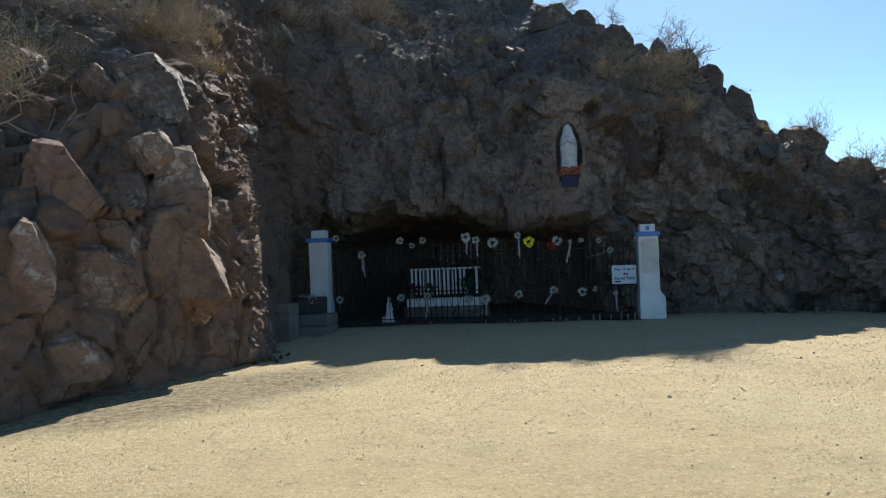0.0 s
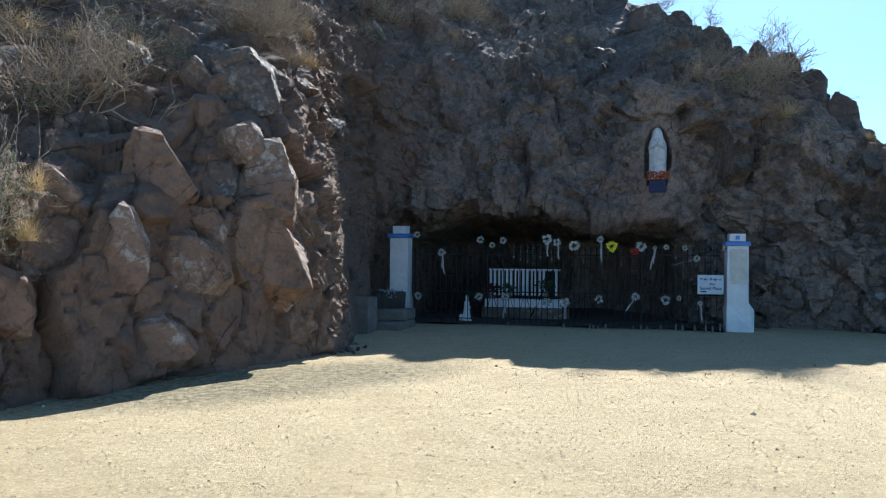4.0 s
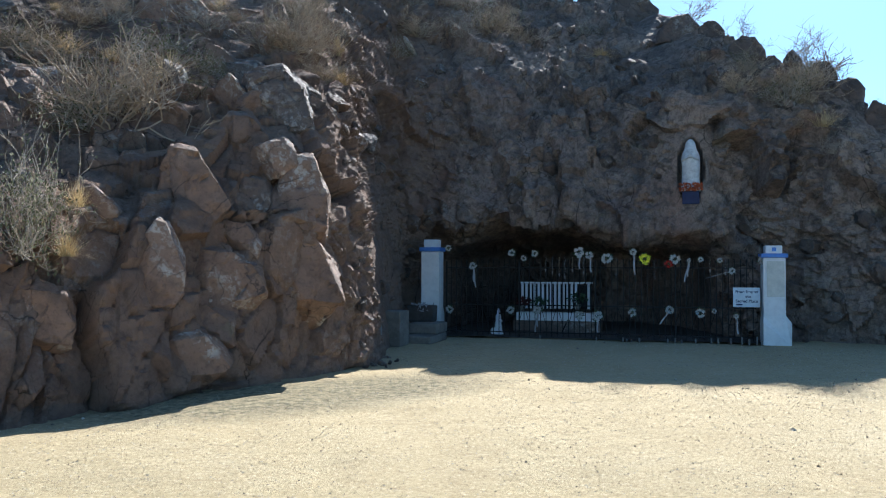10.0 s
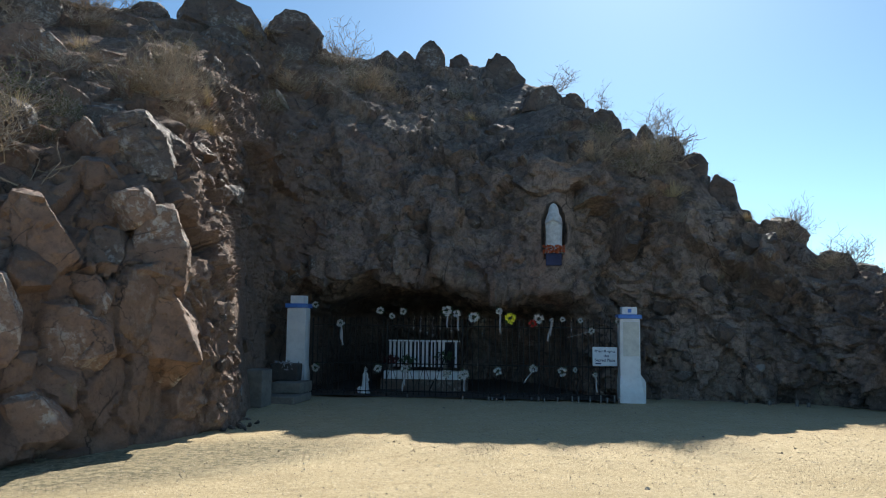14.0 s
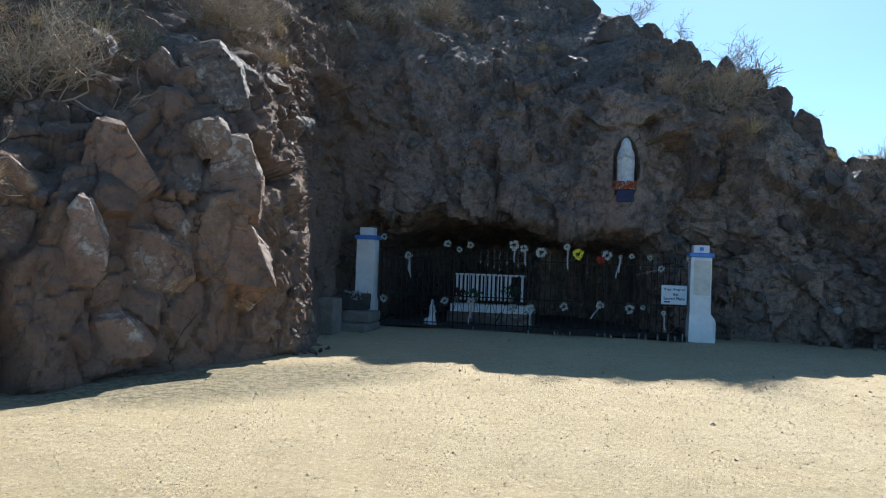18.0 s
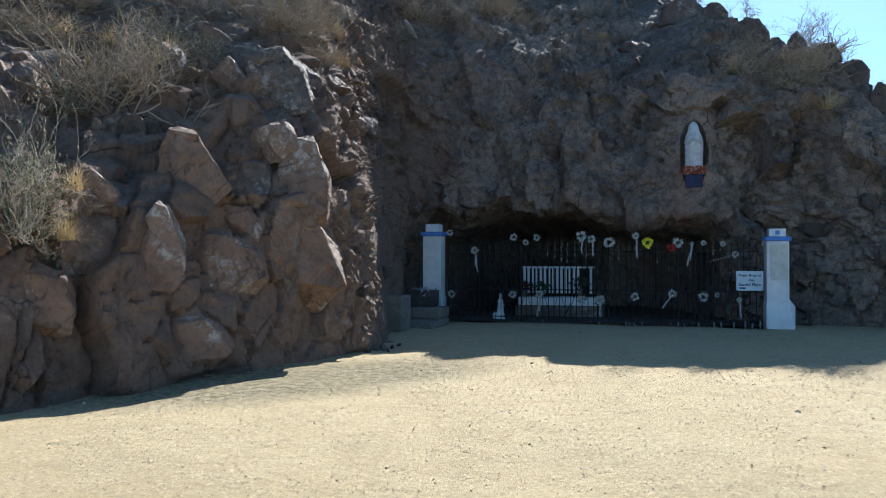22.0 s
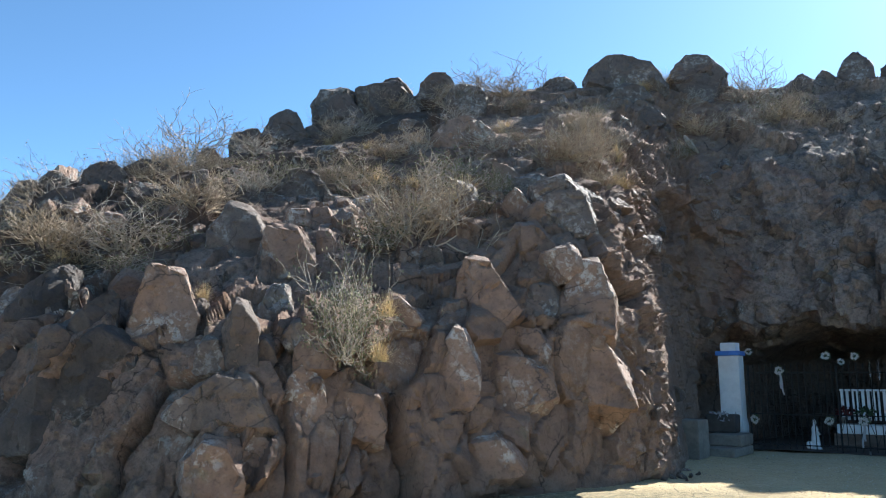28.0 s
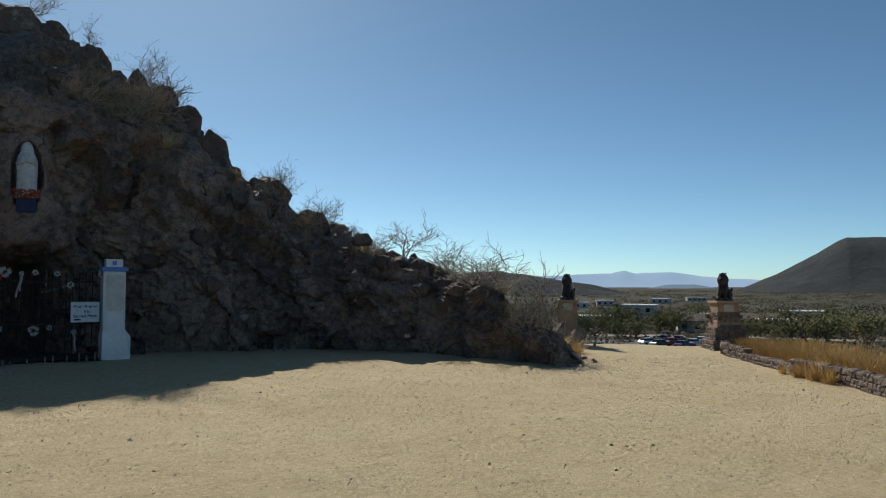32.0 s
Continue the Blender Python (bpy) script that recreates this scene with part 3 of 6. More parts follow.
push = push * calm * np.where(np.abs(bearing[:, None] - 2) < 9, np.where(rows_up < 102, 0.45, 0.9), 1.0)
# the niche above the grotto: a smooth round-topped recess
NICHE = (9.75, 3.72)
side = np.radians(bearing[:, None] - NICHE[0]) * 17.4
rise = hz - NICHE[1]
q = np.sqrt((side / 0.27) ** 2 + (rise / 0.72) ** 2)
face = (rows_up > 98) & (rows_up < 208)
push = np.where(face, push * ease((q - 0.8) / 2.4), push)
hill = hill + normal * push[..., None]
inward = np.where(face, 0.52 * (1 - ease((q - 0.78) / 0.32)), 0.0)
hill[..., 0] += inward * sn
hill[..., 1] += inward * cs
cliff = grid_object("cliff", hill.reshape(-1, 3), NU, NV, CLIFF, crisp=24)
tagged(cliff, "steep dark brown broken volcanic rock hillside with a grotto", "rock face", kind="structure")
EYE = 1.5
height_angle = np.degrees(np.arctan2(hill[..., 2] - EYE, np.hypot(hill[..., 0], hill[..., 1])))


def on_hill(az, el, back=0.0):
    """The place on the hill at a bearing and a height angle seen from the middle of the plaza, and its distance."""
    i = int(np.argmin(np.abs(bearing - az)))
    col = height_angle[i, :306]
    over = np.nonzero(col >= el)[0]
    j = int(over[0]) if len(over) else int(np.argmax(col))
    p = hill[i, j]
    r = math.hypot(p[0], p[1]) + back
    return Vector((r * math.sin(radians(az)), r * math.cos(radians(az)), p[2])), r

# ---- boulders ----


def boulder_mesh(seed, material, cuts=13, rough=0.02, square=2.4, lim=(0.30, 0.47)):
    """A block of rock about one metre across, broken along flat planes, with its edges a little worn."""
    rg = random.Random(seed)
    bm = bmesh.new()
    bmesh.ops.create_icosphere(bm, subdivisions=4, radius=1.0)
    co = np.array([v.co[:] for v in bm.verts])
    co = co / (np.abs(co) ** square).sum(1, keepdims=True) ** (1 / square) * 0.56
    co[:, 0] += 0.22 * rg.uniform(-1, 1) * co[:, 2]
    for n in range(cuts):
        d = np.array([rg.gauss(0, 1), rg.gauss(0, 1), rg.gauss(0, 0.75)])
        d /= np.linalg.norm(d)
        over = co @ d - rg.uniform(*lim)
        co -= np.where(over > 0, over, 0)[:, None] * d
    p = co + seed * 3.1
    h, e = blocks(p, 0.34, seed + 50, 1.5)
    h2, e2 = blocks(p, 0.13, seed + 80, 1.6)
    lump = 0.012 * fbm(p * 2.2, seed, 3) + rough * 0.5 * fbm(p * 8.0, seed + 9, 4) + 0.045 * h + 0.02 * h2 - 0.02 * np.exp(-((e / 0.04) ** 2))
    co += co / (np.linalg.norm(co, axis=1, keepdims=True) + 1e-6) * lump[:, None]
    for v, c in zip(bm.verts, co):
        v.co = c
    me = bpy.data.meshes.new("boulder")
    bm.to_mesh(me)
    bm.free()
    me.polygons.foreach_set("use_smooth", [True] * len(me.polygons))
    me.set_sharp_from_angle(angle=radians(22))
    me.materials.append(material)
    return me


TAN_SHAPES = [boulder_mesh(s, TANROCK, 14, 0.03, 2.8) for s in (3, 8, 15, 21, 27)]
GREY_SHAPES = [boulder_mesh(s, GREYROCK, 16, 0.04, 2.2) for s in (4, 11, 19, 25, 33, 38)]
PALE_SHAPE = boulder_mesh(52, PALEROCK, 12, 0.02)
rng = random.Random(7)


def boulder(az, el, w, h, lean_to, taper, kind, seed):
    """A weathered block let into the hill: w and h are its spread in degrees from the plaza's middle, lean_to the tilt of its
    upright axis, taper the width of its top against its foot."""
    rg = random.Random(seed)
    p, r = on_hill(az, el)
    swell = 0.53 if kind == "C" else 0.58
    wide, tall = math.tan(radians(w)) * r * swell, math.tan(radians(h)) * r * swell
    size = min(wide, tall)
    crest = kind == "C"
    deep = (wide + tall) * 0.62
    front = deep * 0.62
    slope = rg.uniform(0.8, 1.2) * (1 - taper) * wide / (2 * tall)
    u = rg.uniform
    planes = [
        ((u(-0.16, 0.16), -1, u(0.05, 0.32)), (0, -front, 0)),
        ((u(-0.6, -0.35), -1, u(-0.2, 0.3)), (-wide * 0.35, -front, 0)),
        ((-1, u(-0.3, 0.1), slope), (-wide * u(0.92, 1.0), -front * 0.4, 0)),
        ((1, u(-0.2, 0.2), slope), (wide * u(0.92, 1.0), -front * 0.4, 0)),
        ((0.8, u(-0.4, -0.2), u(0.35, 0.6)), (wide * u(0.45, 0.65), -front, tall * 0.45)),
        ((u(-0.25, 0.35), u(-0.1, 0.1), 1), (0, 0, tall)),
        ((u(-0.1, 0.3), -0.5, 0.85), (0, -front, tall * u(0.66, 0.82))),
        ((u(-0.2, 0.2), -0.7, -1), (0, -front * 0.5, -tall * 0.9)),
        ((0, 1, 0), (0, deep, 0)),
    ]
    for sx, sz in ((1, 1), (-1, 1), (1, -1), (-1, -1)):
        cut = u(1.15, 1.85) if not crest else u(1.25, 1.5)
        side = wide * (1 - slope * tall / wide * sz)
        planes.append(((sx / side, u(-0.2, 0.2) / side, sz / tall), (sx * side * cut * 0.5, -front * 0.3, sz * tall * cut * 0.5)))
    # further worn-off faces, touching a rounded block of the same size
    power = 1.62 if crest else 1.22
    if crest:
        planes = [((0, 0, -1), (0, 0, -tall)), ((0, 1, 0), (0, deep, 0)), ((0, -1, 0.2), (0, -front, 0)), ((u(-0.2, 0.2), 0, 1), (0, 0, tall)), ((1, 0, slope), (wide, 0, 0)), ((-1, 0, slope), (-wide, 0, 0))]
        planes += [((sx, 0, k), (sx * wide * 0.62, 0, k * tall * 0.62)) for sx, k in ((1, u(0.7, 1.2)), (-1, u(0.7, 1.2)))]
    worn = np.array([(rg.gauss(0, 1), rg.gauss(0, 1), rg.gauss(0, 1)) for _ in range(26 if crest else 8)])
    worn /= np.linalg.norm(worn, axis=1, keepdims=True)
    reach = ((np.abs(worn) * (wide, front * 1.3, tall)) ** power).sum(1) ** (1 / power) * np.array([u(0.88, 1.0) for _ in worn])
    normals = np.array([n for n, _ in planes], float)
    normals /= np.linalg.norm(normals, axis=1, keepdims=True)
    dist = np.concatenate([(normals * np.array([at for _, at in planes], float)).sum(1), reach])
    normals = np.concatenate([normals, worn])
    trios = np.array(list(itertools.combinations(range(len(normals)), 3)))
    sets = normals[trios]
    sound = np.abs(np.linalg.det(sets)) > 1e-3
    corners = np.linalg.solve(sets[sound], dist[trios[sound]][..., None])[..., 0]
    corners = corners[(corners @ normals.T <= dist + 1e-6).all(1)]
    bm = bmesh.new()
    for q in corners:
        bm.verts.new(q)
    bmesh.ops.remove_doubles(bm, verts=bm.verts, dist=size * 0.03)
    bmesh.ops.convex_hull(bm, input=bm.verts)
    bmesh.ops.delete(bm, geom=[v for v in bm.verts if not v.link_faces], context="VERTS")
    bmesh.ops.dissolve_limit(bm, angle_limit=radians(4), verts=bm.verts, edges=bm.edges)
    bmesh.ops.bevel(bm, geom=list(bm.edges), offset=size * {"T": 0.05, "G": 0.09, "D": 0.08, "C": 0.10}[kind], segments=2 if kind == "T" else 3, profile=0.6, affect="EDGES", clamp_overlap=True)
    bmesh.ops.triangulate(bm, faces=bm.faces)
    step = max(0.045, size * 0.10)
    for _ in range(5):
        long = [e for e in bm.edges if e.calc_length() > step * 1.5]
        if not long:
            break
        bmesh.ops.subdivide_edges(bm, edges=long, cuts=1)
        bmesh.ops.triangulate(bm, faces=[f for f in bm.faces if len(f.verts) > 3])
    bm.normal_update()
    co, way = np.array([v.co[:] for v in bm.verts]), np.array([v.normal[:] for v in bm.verts])
    q = co + seed * 7.7
    warp_q = np.stack([fbm(q * 2.2, 5, 2), fbm(q * 2.2 + 9, 6, 2), fbm(q * 2.2 + 19, 7, 2)], 1)
    h1, c1 = blocks(q + 0.10 * warp_q, size * 0.9, seed + 3, 1.3)
    h2, _ = blocks(q + 0.03 * warp_q, 0.15, seed + 4, 1.6)
    lump = size * (0.07 * h1 + 0.05 * fbm(q * 1.1 / size, seed, 4)) + (0.013 if kind == "T" else 0.018) * h2
    lump -= size * 0.08 * np.exp(-((c1 / 0.06) ** 2)) * (fbm(q * 1.5, 77, 2) > 0.0)
    co += way * lump[:, None]
    for v, c in zip(bm.verts, co):
        v.co = c
    me = bpy.data.meshes.new("boulder")
    bm.to_mesh(me)
    bm.free()
    me.polygons.foreach_set("use_smooth", [True] * len(me.polygons))
    me.set_sharp_from_angle(angle=radians(28))
    me.materials.append({"T": TANROCK, "D": DARKROCK}.get(kind, GREYROCK))
    ob = new("boulder", me)
    back = deep * 0.3 if crest else front - (size * 0.24 if el < -0.5 else max(0.17, size * 0.40) if kind == "T" else size * 0.36)
    z = EYE + r * math.tan(radians(el))
    ob.matrix_basis = Matrix.Translation((p.x + back * math.sin(radians(az)), p.y + back * math.cos(radians(az)), z if crest else min(max(z, p.z - 0.3), p.z + 0.6))) @ pose(0, 0, 0, 0, 0, -az) @ pose(0, 0, 0, 0, lean_to, 0)
    return tagged(ob, *BOULDER_TAGS[kind])


BOULDER_TAGS = {
    "T": ("large angular tan boulder with flat split faces in the outcrop", "boulder", "outcrop boulders"),
    "G": ("weathered grey-brown boulder with pale lichen on the slope", "boulder", "slope boulders"),
    "D": ("dark slab of rock dipping steeply in the slope", "boulder", "dark slabs"),
    "C": ("dark rounded boulder standing on the hill crest against the sky", "boulder", "crest boulders"),
}
# (bearing, height angle, width, height, lean, taper, kind)
OUTCROP_EAST = [
    (-19.0, 5.1, 3.6, 6.4, 5, 0.85, "T"),
    (-23.3, 8.9, 4.4, 5.2, -4, 0.8, "T"),
    (-26.9, 5.6, 4.4, 5.9, -3, 0.45, "T"),
    (-29.2, -0.1, 3.4, 6.6, 8, 0.75, "T"),
    (-23.3, 2.3, 3.7, 1.9, 35, 0.8, "T"),
    (-24.7, -0.9, 5.4, 5.1, -10, 0.9, "T"),
    (-25.7, -4.0, 4.4, 2.5, 20, 0.8, "T"),
    (-18.9, -0.5, 5.0, 5.2, 0, 0.9, "T"),
    (-26.6, -6.4, 4.6, 3.3, -5, 0.9, "T"),
    (-22.4, 5.3, 2.3, 2.9, 10, 0.8, "G"),
    (-20.7, 12.0, 4.0, 5.9, -12, 0.8, "G"),
    (-23.5, 13.7, 4.6, 2.5, -20, 0.8, "G"),
]
OUTCROP_MIDDLE = [
    (-40.5, -2.1, 3.3, 5.7, 12, 0.8, "T"),
    (-46.6, -7.1, 3.9, 4.9, 0, 0.9, "T"),
    (-43.9, -5.4, 3.2, 3.0, 20, 0.8, "T"),
    (-45.0, 2.6, 2.0, 5.4, 0, 0.95, "G"),
    (-42.6, 4.1, 2.5, 4.8, 4, 0.8, "G"),
    (-41.1, 2.8, 1.8, 2.5, 0, 0.8, "G"),
    (-39.8, 1.1, 2.8, 2.4, 0, 0.8, "T"),
    (-43.6, 1.3, 1.9, 2.8, 0, 0.8, "G"),
    (-45.8, -2.4, 7.1, 4.5, 5, 0.6, "G"),
    (-50.3, 4.4, 4.1, 5.9, 12, 0.8, "T"),
    (-33.3, 4.2, 2.6, 3.0, -25, 0.7, "T"),
    (-36.3, -3.2, 3.6, 4.0, 15, 0.6, "T"),
]
OUTCROP_UPPER = [
    (-41.7, 8.7, 3.7, 4.6, 0, 0.85, "T"),
    (-45.2, 9.4, 4.4, 5.7, 0, 0.8, "G"),
    (-40.9, 11.5, 2.1, 1.6, 0, 0.8, "T"),
    (-39.2, 11.5, 1.5, 2.1, 0, 0.8, "T"),
    (-39.0, 9.4, 1.4, 2.9, 0, 0.8, "T"),
    (-40.9, 13.6, 4.1, 3.6, 0, 0.7, "G"),
    (-28.2, 17.5, 5.2, 4.0, -15, 0.7, "T"),
    (-37.7, 18.7, 3.9, 6.2, -10, 0.7, "G"),
    (-34.1, 20.1, 4.4, 4.1, -10, 0.8, "G"),
    (-47.2, 1.1, 2.0, 2.9, 0, 0.8, "G"),
    (-13.9, 18.6, 2.0, 2.0, 0, 0.8, "G"),
]
OUTCROP_WEST = [
    (-54.3, -1.0, 5.0, 7.3, 18, 0.8, "D"),
    (-57.8, 5.0, 3.0, 5.0, 25, 0.7, "D"),
    (-54.9, 3.4, 2.6, 4.7, 25, 0.7, "D"),
    (-60.5, -1.8, 3.0, 7.1, 25, 0.8, "D"),
    (-57.6, -2.0, 3.1, 7.7, 22, 0.8, "D"),
]
CREST_WEST = [
    (-57.8, 12.4, 2.0, 2.9, 0, 0.6, "C"),
    (-59.3, 11.6, 3.0, 2.6, -10, 0.7, "C"),
    (-54.5, 13.3, 3.2, 2.9, 0, 0.8, "C"),
    (-51.6, 14.0, 4.0, 2.3, 0, 0.9, "C"),
    (-47.6, 15.7, 1.8, 1.6, 0, 0.7, "C"),
    (-42.1, 18.1, 3.0, 3.3, 15, 0.6, "C"),
    (-44.7, 16.8, 2.8, 2.8, 10, 0.7, "C"),
    (-37.8, 19.7, 4.5, 3.9, 0, 0.7, "C"),
    (-30.2, 21.4, 2.9, 3.3, 0, 0.5, "C"),
    (-28.0, 20.3, 3.4, 3.7, 0, 0.7, "C"),
    (-15.6, 21.6, 6.5, 3.4, 5, 0.6, "C"),
    (-15.2, 20.3, 3.6, 2.0, 10, 0.7, "C"),
    (-10.3, 21.0, 4.1, 4.3, 0, 0.7, "C"),
    (-33.8, 21.3, 2.9, 2.0, 0, 0.7, "C"),
    (-20.6, 21.5, 2.9, 1.4, 0, 0.8, "C"),
]
CREST_MIDDLE = [
    (-3.2, 19.6, 1.5, 1.9, 0, 0.8, "C"),
    (-1.7, 19.7, 1.3, 1.8, 0, 0.8, "C"),
    (0.2, 19.7, 2.2, 3.4, 5, 0.65, "C"),
    (2.5, 19.5, 1.6, 2.0, 0, 0.8, "C"),
    (5.7, 18.1, 3.6, 4.7, 0, 0.65, "C"),
    (9.1, 16.8, 3.1, 2.5, 0, 0.6, "C"),
    (11.2, 16.5, 1.8, 2.0, 0, 0.8, "C"),
    (13.5, 15.2, 2.5, 1.8, 10, 0.7, "C"),
    (15.2, 13.9, 1.4, 1.9, 0, 0.8, "C"),
    (16.5, 14.1, 1.1, 1.9, 0, 0.6, "C"),
    (18.2, 13.0, 2.2, 2.0, 10, 0.7, "C"),
]
CREST_EAST = [
    (19.8, 11.7, 2.1, 2.4, 15, 0.7, "C"),
    (21.7, 9.4, 2.1, 3.7, -10, 0.65, "C"),
    (25.7, 6.7, 3.0, 2.4, -5, 0.8, "C"),
    (28.9, 4.7, 2.7, 1.5, 15, 0.8, "C"),
    (32.6, 3.4, 1.7, 0.9, 0, 0.7, "C"),
    (30.7, 4.1, 2.1, 1.0, 10, 0.8, "C"),
    (36.6, 1.5, 2.0, 0.9, 10, 0.7, "C"),
    (40.0, -0.6, 2.6, 0.8, 5, 0.8, "C"),
    (-5.0, 19.2, 1.8, 1.2, 0, 0.8, "C"),
]
for n, row in enumerate(OUTCROP_EAST + OUTCROP_MIDDLE + OUTCROP_UPPER + OUTCROP_WEST + CREST_WEST + CREST_MIDDLE + CREST_EAST):
    boulder(*row, 200 + n)
for az, el, wide, tall, lean_to in ((-10.9, 16.4, 0.17, 0.62, -38), (-13.2, -5.5, 0.13, 0.6, 0), (24.0, -2.5, 0.28, 0.16, 0)):
    p, r = on_hill(az, el)
    ob = new("pale_rock_slab", PALE_SHAPE)
    ob.matrix_basis = Matrix.Translation(p) @ pose(0, 0, 0, 0, 0, -az) @ pose(0, 0, 0, 15, lean_to, 0) @ Matrix.Diagonal((wide, 0.35, tall, 1))
    tagged(ob, "small pale whitish slab of rock", "rock", "pale slabs")
# smaller rocks, bedded in the face
for n in range(290):
    az = rng.uniform(-66, 46)
    i = int(np.argmin(np.abs(bearing - az)))
    j = rng.randrange(8, 290)
    if abs(az - 9.7) < 2.0 and 98 < j < 212 or (-8.5 < az < 13 and j < 112):
        continue
    if az < -13 and j < 120 and rng.random() < 0.8:
        continue
    p = hill[i, j]
    s = rng.uniform(0.16, 0.55) * (1.25 if az < -14 else 0.9)
    me = rng.choice(TAN_SHAPES if az < -15 and rng.random() < 0.55 else GREY_SHAPES)
    ob = new("rock", me)
    ob.parent = cliff
    ob.matrix_basis = Matrix.LocRotScale(Vector(p) + Vector(normal[i, j]) * s * -0.05, Euler((rng.uniform(0, 6), rng.uniform(0, 6), rng.uniform(0, 6))), (s * rng.uniform(0.8, 1.4), s, s * rng.uniform(0.7, 1.1)))

# rocks studding the outcrop's sunlit edge
for n in range(60):
    j = rng.randrange(2, 190)
    az = float(np.interp(j, [0, 54, 108, 190], [-13.3, -14.4, -16.4, -15.2])) + rng.uniform(-1.3, 0.9)
    i = int(np.argmin(np.abs(bearing - az)))
    s = rng.uniform(0.05, 0.17)
    p = Vector(hill[i, j]) + Vector(normal[i, j]) * s * 0.12
    ob = new("rock", rng.choice(TAN_SHAPES[:3] + GREY_SHAPES[:2]))
    ob.parent = cliff
    ob.matrix_basis = Matrix.LocRotScale(p, Euler((rng.uniform(0, 6), rng.uniform(0, 6), rng.uniform(0, 6))), (s * 1.5, s, s * 0.8))

# ---- plants ----


def twig_bush(seed, material, stems=26, depth=3, spread=0.9, leaves=None, thin=1.0, upright=0.45):
    """A dry bush about one metre high: forking stems, and small leaves where it has them."""
    rg = random.Random(seed)
    branches, lf = [bmesh.new() for _ in range(6)], bmesh.new()

    def grow(bm, p, d, length, r, n):
        k = 3
        for s in range(k):
            d2 = (d + Vector((rg.gauss(0, 0.3), rg.gauss(0, 0.3), rg.gauss(0.05, 0.22)))).normalized()
            q = p + d2 * (length / k)
            rod(bm, p, q, r, r * 0.95, 3, False)
            p, d, r = q, d2, r * 0.95
            if n > 0 and rg.random() < 0.8:
                side = (d + Vector((rg.gauss(0, 0.8), rg.gauss(0, 0.8), rg.gauss(0.15, 0.4)))).normalized()
                grow(bm, p, side, length * rg.uniform(0.6, 0.9), r * 0.82, n - 1)
        if leaves:
            for _ in range(leaves):
                c = p + Vector((rg.gauss(0, 0.04), rg.gauss(0, 0.04), rg.gauss(0, 0.04)))
                u = Vector((rg.gauss(0, 1), rg.gauss(0, 1), rg.gauss(0, 1))).normalized() * 0.026
                v = u.orthogonal().normalized() * 0.012
                lf.faces.new([lf.verts.new(c - u), lf.verts.new(c + v), lf.verts.new(c + u), lf.verts.new(c - v)])

    for _ in range(stems):
        a, out = rg.uniform(0, math.tau), rg.uniform(0.15, 1.0) * spread
        d = Vector((math.cos(a) * out, math.sin(a) * out, rg.uniform(upright, 1.0))).normalized()
        grow(branches[int(a / math.tau * 6) % 6], Vector((rg.gauss(0, 0.05), rg.gauss(0, 0.05), -0.06)), d, rg.uniform(0.3, 0.55) * (1.35 if depth > 4 else 1.0), 0.009 * thin, depth - 1)
    base = new("dry_bush")
    base.empty_display_size = 0.1
    for bm in branches:
        if bm.verts:
            part("branch", bm, material, base)
        else:
            bm.free()
    if leaves:
        part("foliage", lf, LEAF, base)
    else:
        lf.free()
    return base


def grass_tuft(seed, material, blades=170, name="grass_tuft", wide=0.5):
    rg = random.Random(seed)
    bm = bmesh.new()
    for _ in range(blades):
        a, lean = rg.uniform(0, math.tau), abs(rg.gauss(0, wide))
        p = Vector((rg.gauss(0, 0.10), rg.gauss(0, 0.10), -0.05))
        d = Vector((math.cos(a) * lean, math.sin(a) * lean, 1)).normalized()
        w = Vector((-math.sin(a), math.cos(a), 0)) * rg.uniform(0.006, 0.012)
        length, last = rg.uniform(0.5, 1.0), None
        for s in range(4):
            k = s / 3
            c = p + d * length * k + Vector((math.cos(a), math.sin(a), -0.5)) * lean * 0.5 * k * k * length
            pair = [bm.verts.new(c - w * (1 - k * 0.85)), bm.verts.new(c + w * (1 - k * 0.85))]
            if last:
                bm.faces.new((last[0], last[1], pair[1], pair[0]))
            last = pair
    base = new(name)
    base.empty_display_size = 0.1
    part("grass_blade_tangle", bm, material, base)
    return base


def leafy_bush(seed, material):
    """A dense small-leaved bush: a few stems under many leaf clumps."""
    return twig_bush(seed, material, 22, 4, 1.8, 3, 0.8, 0.15)


def set_plant(proto, az, el, w, h, label, category, group, back=0.15):
    """A copy of a plant standing on the hill at that bearing and height angle of its foot."""
    p, r = on_hill(az, el, back)
    wide, tall = math.tan(radians(w)) * r / 1.25, math.tan(radians(h)) * r / 0.85
    ob = copy_thing(proto, pose(0, 0, 0))
    ob.matrix_basis = Matrix.LocRotScale(p, Euler((0, 0, rng.uniform(0, 6))), (wide, wide, tall))
    return tagged(ob, label, category, group)


GREYBUSH = [twig_bush(s, TWIGS, 17, 4, 1.7, None, 1.0, 0.3) for s in (2, 5, 9)]
TANBUSH = [twig_bush(s, TANTWIGS, 24, 4, 1.7, None, 0.9, 0.3) for s in (12, 14)]
MIXBUSH = [twig_bush(s, TWIGS, 17, 4, 1.7, 2, 0.95, 0.3) for s in (31, 35)]
SHADOWBUSH = twig_bush(47, TWIGS, 12, 4, 1.3, None, 3.4, 0.35)
BARETREE = [twig_bush(s, TWIGS, 6, 5, 0.6, None, 1.5, 0.8) for s in (41, 44)]
TUFTS = [grass_tuft(s, STRAW, 260, "grass_tuft", 1.1) for s in (1, 2, 3)]
GREENBUSH = [leafy_bush(s, TWIGS) for s in (61, 62)]
PROTOTYPES = GREYBUSH + TANBUSH + MIXBUSH + BARETREE + TUFTS + GREENBUSH + [SHADOWBUSH]
